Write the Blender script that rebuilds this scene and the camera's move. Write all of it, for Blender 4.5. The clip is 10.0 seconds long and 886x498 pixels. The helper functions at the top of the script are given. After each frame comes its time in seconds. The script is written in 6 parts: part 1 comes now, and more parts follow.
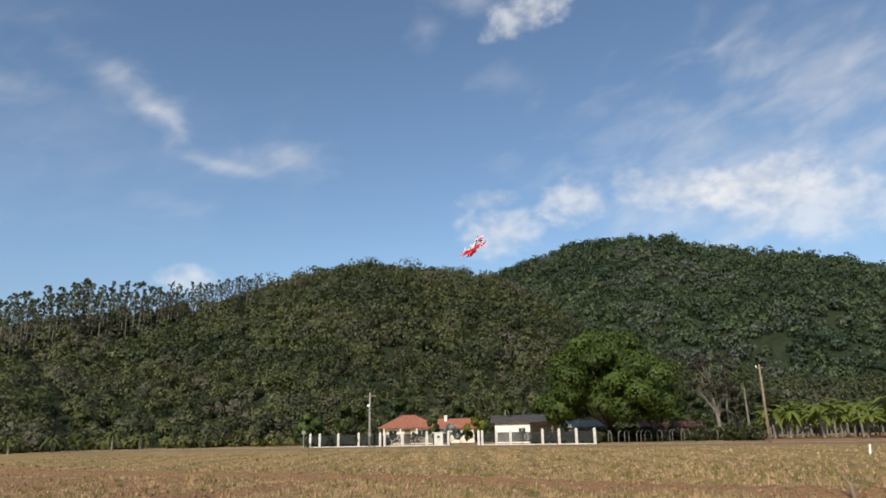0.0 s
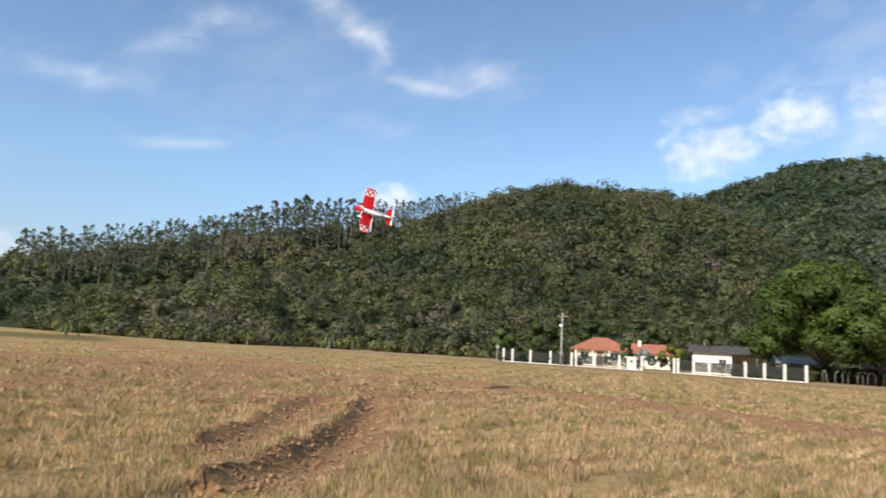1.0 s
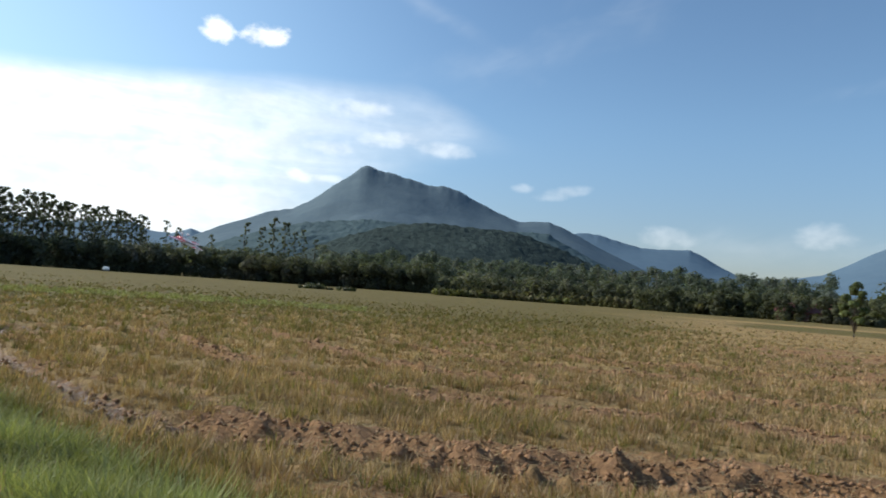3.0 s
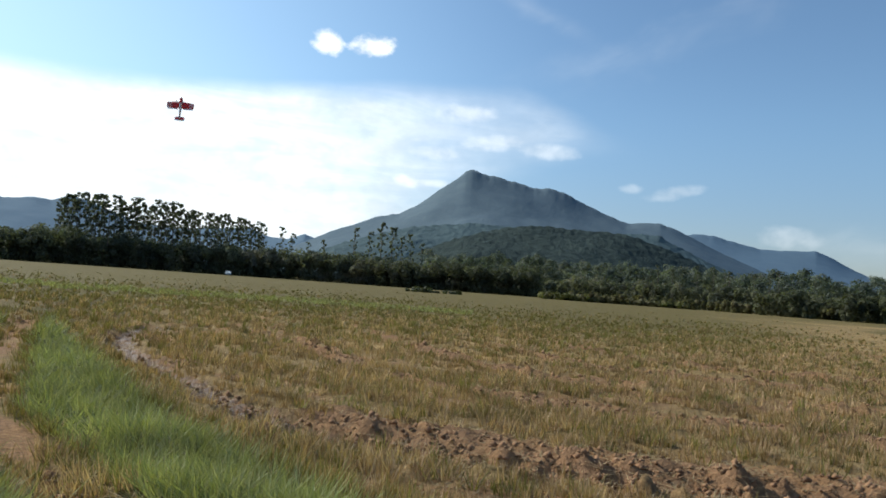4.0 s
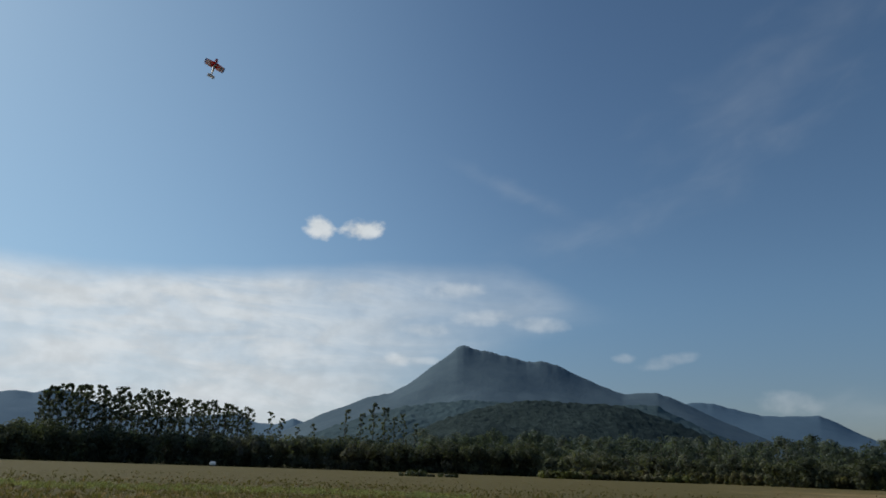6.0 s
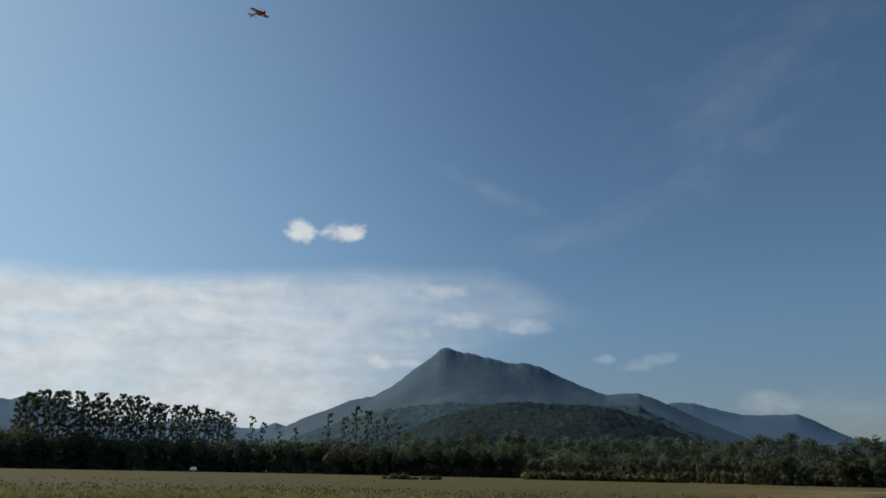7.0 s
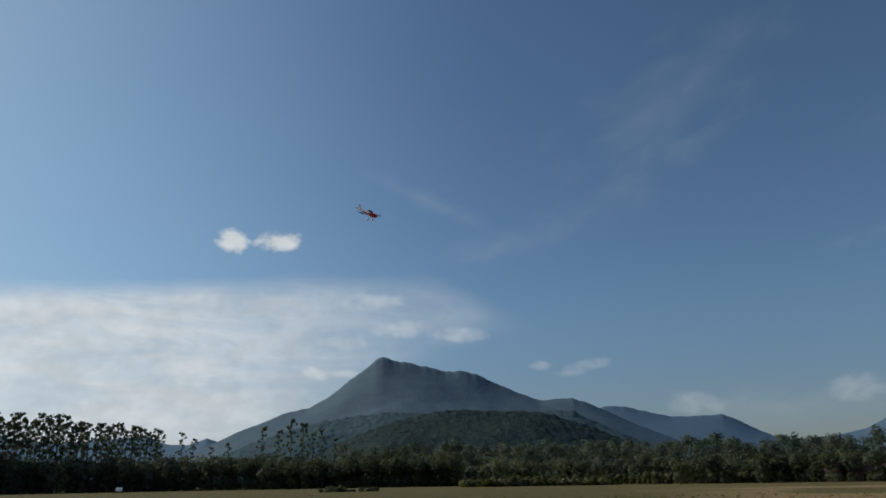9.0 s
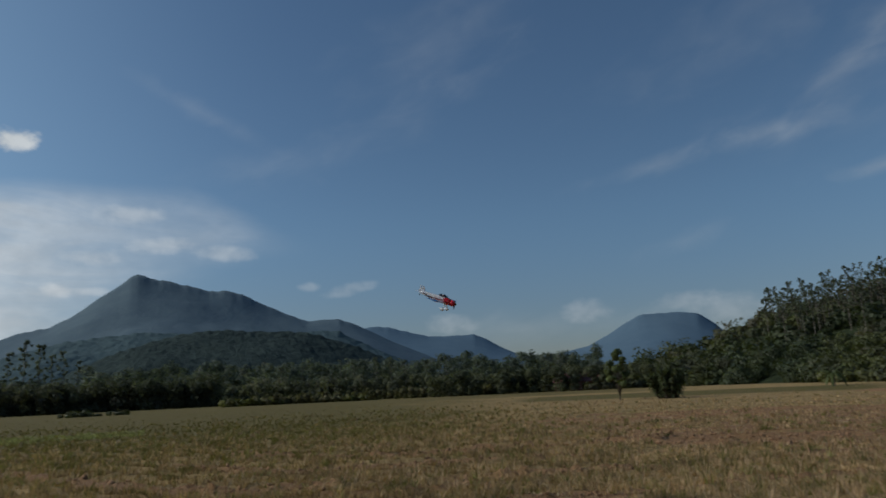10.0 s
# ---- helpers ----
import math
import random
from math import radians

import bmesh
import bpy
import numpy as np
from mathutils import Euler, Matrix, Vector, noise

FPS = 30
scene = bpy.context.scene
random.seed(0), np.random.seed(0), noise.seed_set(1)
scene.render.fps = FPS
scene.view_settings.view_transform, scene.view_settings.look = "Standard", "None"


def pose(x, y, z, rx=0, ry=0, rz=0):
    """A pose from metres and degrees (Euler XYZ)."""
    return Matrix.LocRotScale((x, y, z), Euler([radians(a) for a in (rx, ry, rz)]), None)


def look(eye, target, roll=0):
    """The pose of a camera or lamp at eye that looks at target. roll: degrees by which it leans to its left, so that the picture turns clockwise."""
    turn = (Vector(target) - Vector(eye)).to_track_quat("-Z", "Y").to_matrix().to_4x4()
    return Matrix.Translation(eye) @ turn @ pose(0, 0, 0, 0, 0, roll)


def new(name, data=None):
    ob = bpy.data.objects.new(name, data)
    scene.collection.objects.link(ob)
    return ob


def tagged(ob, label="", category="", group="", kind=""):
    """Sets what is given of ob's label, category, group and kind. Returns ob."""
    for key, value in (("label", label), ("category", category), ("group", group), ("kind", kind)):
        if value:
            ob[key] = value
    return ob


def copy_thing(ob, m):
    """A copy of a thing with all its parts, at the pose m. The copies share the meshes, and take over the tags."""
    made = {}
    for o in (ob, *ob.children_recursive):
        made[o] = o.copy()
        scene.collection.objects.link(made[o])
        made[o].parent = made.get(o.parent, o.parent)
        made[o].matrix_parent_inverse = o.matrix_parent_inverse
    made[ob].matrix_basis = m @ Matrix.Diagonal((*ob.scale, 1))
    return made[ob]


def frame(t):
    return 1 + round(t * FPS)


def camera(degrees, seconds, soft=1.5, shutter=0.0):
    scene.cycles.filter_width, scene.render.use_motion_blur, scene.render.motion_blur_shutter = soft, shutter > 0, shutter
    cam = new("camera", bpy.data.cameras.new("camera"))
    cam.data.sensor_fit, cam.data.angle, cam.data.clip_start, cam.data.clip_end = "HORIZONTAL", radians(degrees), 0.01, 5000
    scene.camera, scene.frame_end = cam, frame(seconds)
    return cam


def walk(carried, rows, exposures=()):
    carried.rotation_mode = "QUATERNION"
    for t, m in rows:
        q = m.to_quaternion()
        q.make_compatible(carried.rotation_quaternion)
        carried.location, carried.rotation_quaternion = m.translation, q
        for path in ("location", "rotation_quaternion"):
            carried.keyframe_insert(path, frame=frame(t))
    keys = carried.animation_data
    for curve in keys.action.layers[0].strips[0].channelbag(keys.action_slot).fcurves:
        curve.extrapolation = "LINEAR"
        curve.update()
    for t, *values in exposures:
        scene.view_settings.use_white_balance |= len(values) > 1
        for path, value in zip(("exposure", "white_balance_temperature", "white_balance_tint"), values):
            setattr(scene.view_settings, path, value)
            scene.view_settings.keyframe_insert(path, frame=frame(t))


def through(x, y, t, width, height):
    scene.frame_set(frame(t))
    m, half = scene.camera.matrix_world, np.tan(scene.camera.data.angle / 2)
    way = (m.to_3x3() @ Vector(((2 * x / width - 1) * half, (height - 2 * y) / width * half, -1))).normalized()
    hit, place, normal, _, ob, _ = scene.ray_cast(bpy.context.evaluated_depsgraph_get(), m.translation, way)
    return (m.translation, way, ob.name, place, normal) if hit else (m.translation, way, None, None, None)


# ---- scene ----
# ---------- camera: a person standing in the field, turning on the spot ----------
EYE = 1.6
cam = camera(65.45, 10.0, soft=1.65, shutter=0.12)
PATH = [
    (0.0, pose(0, 0, EYE, 104.88, 1.04, 0.00)),
    (0.5, pose(0, 0, EYE, 100.82, -1.12, 2.98)),
    (0.9, pose(0, 0, EYE, 97.90, -3.18, 12.09)),
    (1.0, pose(0, 0, EYE, 97.96, -3.41, 15.52)),
    (1.5, pose(0, 0, EYE, 97.67, -5.03, 35.58)),
    (2.0, pose(0, 0, EYE, 96.32, -4.33, 57.17)),
    (2.5, pose(0, 0, EYE, 95.14, -3.94, 75.71)),
    (3.0, pose(0, 0, EYE, 93.40, -4.08, 89.80)),
    (3.2, pose(0, 0, EYE, 92.96, -4.05, 93.56)),
    (4.3, pose(0, 0, EYE, 94.08, -3.95, 99.66)),
    (4.5, pose(0, 0, EYE, 97.44, -3.40, 99.16)),
    (5.0, pose(0, 0, EYE, 106.30, -2.72, 99.35)),
    (5.5, pose(0, 0, EYE, 107.49, -2.16, 98.73)),
    (7.0, pose(0, 0, EYE, 107.89, -1.14, 96.87)),
    (7.5, pose(0, 0, EYE, 108.53, -0.81, 96.52)),
    (8.0, pose(0, 0, EYE, 109.93, -0.27, 95.82)),
    (8.5, pose(0, 0, EYE, 110.59, 0.30, 95.12)),
    (9.0, pose(0, 0, EYE, 108.63, 0.92, 91.96)),
    (9.5, pose(0, 0, EYE, 104.75, 1.47, 85.79)),
    (10.0, pose(0, 0, EYE, 101.64, 2.63, 73.08)),
]
EXPOSURE = [        # seconds, stops, kelvin, tint: the camera's automatic exposure and white balance
    (0.0, 0.36, 6700, 10), (0.5, 0.64, 6550, 10), (1.0, 0.80, 6600, 10), (1.5, 0.70, 6450, 9), (2.0, 0.46, 6280, 8), (2.5, 0.32, 6150, 6),
    (3.0, 0.40, 6250, 6), (4.5, 0.34, 6150, 5), (5.0, -0.10, 6050, 5), (5.5, -0.50, 6100, 5), (7.0, -0.55, 6100, 5), (8.5, -0.58, 6100, 5),
    (9.5, -0.66, 6100, 5), (10.0, -0.74, 6050, 5),
]
walk(cam, PATH, EXPOSURE)

# ---------- light ----------
SUN_YAW, SUN_UP = 159.0, 34.0          # degrees: turned left from straight ahead, above the horizon


def toward(yaw, up=0.0):
    """Unit vector for a yaw (left of +y) and an elevation, degrees."""
    a, e = radians(yaw), radians(up)
    return Vector((-math.sin(a) * math.cos(e), math.cos(a) * math.cos(e), math.sin(e)))


def at(yaw, dist, z=0.0):
    v = toward(yaw)
    return Vector((v.x * dist, v.y * dist, z))


sun = new("sun", bpy.data.lights.new("sun", "SUN"))
sun.data.energy, sun.data.angle, sun.data.color = 3.6, radians(0.6), (1.0, 0.93, 0.82)
sun.matrix_world = look(toward(SUN_YAW, SUN_UP) * 100, (0, 0, 0))


class Nodes:
    """Small helper to wire shader nodes."""

    def __init__(self, tree):
        self.t = tree

    def add(self, kind):
        return self.t.nodes.new(kind)

    def put(self, socket, value):
        if hasattr(value, "is_output"):
            self.t.links.new(value, socket)
        else:
            socket.default_value = value

    def math(self, op, a, b=0.0, c=0.0, clamp=False):
        n = self.add("ShaderNodeMath")
        n.operation, n.use_clamp = op, clamp
        for s, v in zip(n.inputs, (a, b, c)):
            self.put(s, v)
        return n.outputs[0]

    def ramp(self, value, lo, hi, out0=0.0, out1=1.0, smooth=True):
        n = self.add("ShaderNodeMapRange")
        n.interpolation_type, n.clamp = "SMOOTHSTEP" if smooth else "LINEAR", True
        for s, v in zip(("Value", "From Min", "From Max", "To Min", "To Max"), (value, lo, hi, out0, out1)):
            self.put(n.inputs[s], v)
        return n.outputs["Result"]

    def mix(self, fac, a, b, blend="MIX"):
        n = self.add("ShaderNodeMix")
        n.data_type, n.blend_type = "RGBA", blend
        self.put(n.inputs["Factor"], fac)
        for s, v in ((n.inputs[6], a), (n.inputs[7], b)):
            self.put(s, (*v, 1.0) if isinstance(v, tuple) and len(v) == 3 else v)
        return n.outputs[2]

    def noise(self, vec, scale, detail=4.0, rough=0.55, distort=0.0):
        n = self.add("ShaderNodeTexNoise")
        if vec is not None:
            self.put(n.inputs["Vector"], vec)
        for k, v in (("Scale", scale), ("Detail", detail), ("Roughness", rough), ("Distortion", distort)):
            n.inputs[k].default_value = v
        return n.outputs["Fac"]

    def vec(self, x, y, z=0.0):
        n = self.add("ShaderNodeCombineXYZ")
        for s, v in zip(n.inputs, (x, y, z)):
            self.put(s, v)
        return n.outputs[0]


# clouds of that afternoon: yaw, elevation, half length, half width, tilt (rising to the left), strength, billowing (1) or thin ice (0)
CLOUDS = [
    (109.5, 18.7, 1.25, 1.0, 15, 1.0, 1), (105.9, 18.9, 2.0, 0.95, -8, 1.0, 1),
    (102.3, 8.4, 1.0, 0.5, 0, 0.8, 1), (100.2, 8.4, 1.4, 0.3, 0, 0.5, 1), (95.2, 12.0, 2.6, 0.6, -6, 0.48, 1), (90.6, 11.5, 2.2, 0.55, 4, 0.46, 1),
    (100.1, 10.9, 2.0, 0.5, 0, 0.5, 1), (97.4, 14.3, 2.2, 0.6, 0, 0.5, 1), (113.8, 8.5, 1.0, 0.5, 0, 0.3, 1), (107.9, 8.0, 1.1, 0.4, 0, 0.3, 1),
    (128.2, 11.0, 2.2, 0.55, 0, 0.75, 1), (123.2, 11.6, 1.9, 0.5, -8, 0.75, 1), (120.0, 12.6, 1.3, 0.45, -10, 0.7, 1), (130.4, 9.3, 1.3, 0.5, 0, 0.6, 1),
    (80.4, 8.6, 1.8, 0.5, -12, 0.34, 1), (83.8, 8.8, 0.8, 0.35, 0, 0.3, 1), (72.1, 5.4, 2.0, 0.8, 0, 0.30, 1), (61.0, 5.8, 1.9, 0.8, 0, 0.32, 1),
    (53.4, 6.1, 2.0, 0.8, 0, 0.32, 1), (50.0, 5.4, 2.6, 0.9, 0, 0.26, 1), (66.0, 4.6, 7.0, 1.5, 0, 0.20, 0), (50.0, 4.6, 7.0, 1.6, 0, 0.20, 0),
    (20.6, 11.9, 2.0, 1.1, 0, 0.55, 1), (-5.2, 16.1, 3.2, 1.9, -10, 0.62, 1), (-4.4, 18.8, 2.2, 0.8, 0, 0.36, 1), (-11.6, 18.3, 2.7, 1.7, -8, 0.62, 1),
    (-19.6, 18.5, 4.6, 1.4, 6, 0.60, 1), (-26.6, 18.0, 4.6, 1.7, -4, 0.62, 1), (-30.5, 15.6, 7.0, 2.2, 6, 0.6, 1), (-19.0, 15.8, 8.0, 1.6, 10, 0.34, 0),
    (-26.0, 20.0, 13.0, 6.5, 0, 0.52, 0), (-34.0, 25.0, 9.0, 5.0, 20, 0.34, 0), (-8.4, 33.3, 3.0, 1.4, -14, 0.66, 1), (-3.6, 34.5, 4.0, 1.1, 10, 0.42, 0),
    (-6.2, 28.5, 2.6, 1.2, 0, 0.22, 0), (0.8, 32.5, 1.2, 1.4, 40, 0.3, 0),
    (18.2, 21.0, 3.4, 0.55, 10, 0.42, 0), (13.2, 22.6, 3.6, 1.3, 12, 0.42, 0), (15.2, 21.6, 5.0, 1.5, 6, 0.22, 0), (24.6, 24.9, 3.4, 1.0, 38, 0.42, 0),
    (22.6, 23.7, 1.4, 0.5, 40, 0.34, 0), (27.6, 26.6, 3.4, 1.6, 20, 0.32, 0), (34.8, 24.1, 3.2, 1.0, -22, 0.34, 0), (39.4, 21.8, 4.6, 0.8, -32, 0.22, 0),
    (45.6, 18.0, 5.6, 0.8, -6, 0.30, 0), (54.2, 16.9, 4.6, 0.7, -8, 0.20, 0), (38.2, 14.3, 3.2, 0.45, -6, 0.30, 0), (22.0, 17.7, 3.6, 0.8, 0, 0.13, 0),
    (52.8, 10.8, 3.4, 0.8, -14, 0.14, 0), (29.0, 20.5, 13.0, 6.0, 0, 0.12, 0), (92.4, 22.4, 5.2, 0.7, 24, 0.15, 0), (79.0, 21.0, 12.0, 1.6, -24, 0.09, 0),
    (71.0, 29.0, 9.0, 3.4, -30, 0.11, 0), (88.0, 18.4, 6.0, 1.2, -14, 0.07, 0), (44.0, 27.0, 12.0, 3.0, -20, 0.10, 0),
]


def build_sky():
    world = bpy.data.worlds.new("sky")
    world.use_nodes = True
    scene.world = world
    t = world.node_tree
    t.nodes.clear()
    n = Nodes(t)
    out, bg = n.add("ShaderNodeOutputWorld"), n.add("ShaderNodeBackground")
    t.links.new(bg.outputs[0], out.inputs[0])
    sky = n.add("ShaderNodeTexSky")
    sky.sky_type, sky.sun_disc = "NISHITA", False
    sky.sun_elevation, sky.sun_rotation = radians(SUN_UP), radians(-SUN_YAW)
    sky.air_density, sky.dust_density, sky.ozone_density, sky.altitude = 1.0, 0.6, 2.5, 50
    d = n.add("ShaderNodeTexCoord").outputs["Generated"]
    sep = n.add("ShaderNodeSeparateXYZ")
    t.links.new(d, sep.inputs[0])
    yaw = n.math("MULTIPLY", n.math("ARCTAN2", n.math("MULTIPLY", sep.outputs[0], -1.0), sep.outputs[1]), 180 / math.pi)
    up = n.math("MULTIPLY", n.math("ARCSINE", sep.outputs[2]), 180 / math.pi)
    even = n.vec(n.math("MULTIPLY", yaw, 0.19), n.math("MULTIPLY", up, 0.26), 0.0)
    lump = n.noise(even, 1.5, 2.0, 0.5)
    fine = n.noise(even, 4.2, 4.0, 0.52)
    billow = n.math("ADD", n.math("MULTIPLY", n.math("SUBTRACT", lump, 0.5), 2.6), n.math("MULTIPLY", n.math("SUBTRACT", fine, 0.5), 2.4))
    drawn = n.vec(n.math("MULTIPLY", yaw, 0.07), n.math("MULTIPLY", up, 0.3), 3.0)
    swirl = n.vec(n.math("MULTIPLY", yaw, 0.11), n.math("ADD", n.math("MULTIPLY", up, 0.22), n.math("MULTIPLY", yaw, 0.05)), 1.0)
    hair = n.math("MULTIPLY", n.math("SUBTRACT", n.noise(swirl, 1.9, 4.0, 0.5, 0.35), 0.5), 3.0)
    total = None
    for y0, e0, a, b, tilt, strength, puffy in CLOUDS:
        du = n.math("MULTIPLY", n.math("SUBTRACT", yaw, y0), math.cos(radians(e0)))
        dv = n.math("SUBTRACT", up, e0)
        ca, sa = math.cos(radians(tilt)), math.sin(radians(tilt))
        u = n.math("ADD", n.math("MULTIPLY", du, ca / a), n.math("MULTIPLY", dv, sa / a))
        v = n.math("ADD", n.math("MULTIPLY", du, -sa / b), n.math("MULTIPLY", dv, ca / b))
        r2 = n.math("ADD", n.math("MULTIPLY", u, u), n.math("MULTIPLY", v, v))
        if puffy:
            soft = 0.0 if strength > 0.9 else 0.55
            m = n.ramp(n.math("SUBTRACT", n.math("ADD", 0.95, billow), r2), -0.3 - soft, 1.0 + soft, 0.0, strength * (1.0 if strength > 0.9 else 0.92))
        else:
            m = n.ramp(n.math("SUBTRACT", n.math("ADD", 1.0, hair), n.math("MULTIPLY", n.math("SQRT", r2), 1.05)), -0.6, 2.2, 0.0, strength * 0.9)
        total = m if total is None else n.math("SUBTRACT", n.math("ADD", total, m), n.math("MULTIPLY", total, m))
    # wide bank of bright cloud low in the south-west, with a clear upper rim and a ragged lower side
    warp = n.math("MULTIPLY", n.math("SUBTRACT", n.noise(drawn, 1.1, 4.0, 0.5), 0.5), 3.0)
    rim = n.math("ADD", n.math("ADD", n.ramp(yaw, 81.0, 95.0, 11.9, 16.2), n.ramp(yaw, 98.0, 128.0, 0.0, -2.6)), n.math("MULTIPLY", warp, 0.5))
    low = n.math("ADD", n.ramp(yaw, 84.0, 116.0, 11.5, -1.5), n.math("MULTIPLY", warp, 1.3))
    bank = n.math("MULTIPLY", n.ramp(n.math("SUBTRACT", rim, up), -0.7, 1.6), n.ramp(n.math("SUBTRACT", up, low), -1.2, 4.0))
    bank = n.math("MULTIPLY", bank, n.math("ADD", n.ramp(yaw, 81.0, 90.0, 0.0, 0.34), n.ramp(yaw, 93.0, 114.0, 0.0, 0.64)))
    bank = n.math("MULTIPLY", bank, n.ramp(n.noise(drawn, 1.5, 5.0, 0.6, 0.5), 0.32, 0.66, 0.62, 1.0))
    total = n.math("SUBTRACT", n.math("ADD", total, bank), n.math("MULTIPLY", total, bank))
    # milky veil towards the sun
    glare = n.math("MULTIPLY", n.ramp(yaw, 84.0, 146.0, 0.0, 0.54), n.ramp(up, 60.0, 5.0, 0.5, 1.0))
    shade = n.ramp(n.math("ADD", n.math("MULTIPLY", lump, 0.6), n.math("MULTIPLY", fine, 0.4)), 0.36, 0.64, 0.88, 1.04)
    lit = n.math("MULTIPLY", shade, n.ramp(yaw, 0.0, 140.0, 0.78, 1.12))
    white = n.vec(n.math("MULTIPLY", lit, 8.4), n.math("MULTIPLY", lit, 8.4), n.math("MULTIPLY", lit, 8.5))
    haze = n.mix(n.ramp(up, 0.0, 15.0), (0.70, 0.66, 0.72), (0.95, 1.0, 1.01))
    clear = n.mix(glare, n.mix(1.0, sky.outputs[0], haze, "MULTIPLY"), (5.2, 7.6, 9.7))
    t.links.new(n.mix(total, clear, white), bg.inputs["Color"])
    bg.inputs["Strength"].default_value = 0.105


build_sky()


# ---------- materials ----------
def material(name, rough=0.8, metal=0.0, spec=0.3):
    m = bpy.data.materials.new(name)
    m.use_nodes = True
    n = Nodes(m.node_tree)
    b = m.node_tree.nodes["Principled BSDF"]
    b.inputs["Roughness"].default_value, b.inputs["Metallic"].default_value = rough, metal
    b.inputs["Specular IOR Level"].default_value = spec
    return m, n, b


def attribute(n, name):
    a = n.add("ShaderNodeAttribute")
    a.attribute_name = name
    return a.outputs["Color"]


def obj_coord(n):
    return n.add("ShaderNodeTexCoord").outputs["Object"]


def world_pos(n):
    return n.add("ShaderNodeNewGeometry").outputs["Position"]


def plain(name, colour, rough=0.7, metal=0.0, vary=0.25, scale=4.0, spec=0.3, bump=0.0):
    """A surface of one colour with two scales of wear."""
    m, n, b = material(name, rough, metal, spec)
    p = obj_coord(n)
    big, small = n.noise(p, scale, 4.0), n.noise(p, scale * 9, 3.0)
    f = n.math("ADD", n.math("MULTIPLY", big, 0.65), n.math("MULTIPLY", small, 0.35))
    dark = tuple(c * (1 - vary) for c in colour)
    light = tuple(min(1.0, c * (1 + vary * 0.6)) for c in colour)
    n.put(b.inputs["Base Color"], n.mix(n.ramp(f, 0.32, 0.68), dark, light))
    n.put(b.inputs["Roughness"], n.ramp(small, 0.3, 0.7, rough * 0.85, min(1.0, rough * 1.1)))
    if bump:
        k = n.add("ShaderNodeBump")
        k.inputs["Strength"].default_value, k.inputs["Distance"].default_value = 0.5, bump
        n.put(k.inputs["Height"], f)
        n.put(b.inputs["Normal"], k.outputs[0])
    return m


def leaf_material(name, tint=(1, 1, 1), rough=0.55, through=0.35):
    """Foliage: colour from the crown it belongs to, with light coming through the leaves."""
    m, n, b = material(name, rough, 0.0, 0.25)
    a = attribute(n, "tone")
    p = world_pos(n)
    grain = n.noise(p, 0.9, 3.0)
    col = n.mix(1.0, a, n.mix(n.ramp(grain, 0.3, 0.7), tuple(c * 0.72 for c in tint), tuple(min(1.3, c * 1.22) for c in tint)), "MULTIPLY")
    n.put(b.inputs["Base Color"], col)
    tr = n.add("ShaderNodeBsdfTranslucent")
    n.put(tr.inputs["Color"], n.mix(1.0, col, (1.15, 1.2, 0.6), "MULTIPLY"))
    mx = n.add("ShaderNodeMixShader")
    mx.inputs[0].default_value = through
    m.node_tree.links.new(b.outputs[0], mx.inputs[1])
    m.node_tree.links.new(tr.outputs[0], mx.inputs[2])
    m.node_tree.links.new(mx.outputs[0], m.node_tree.nodes["Material Output"].inputs[0])
    return m


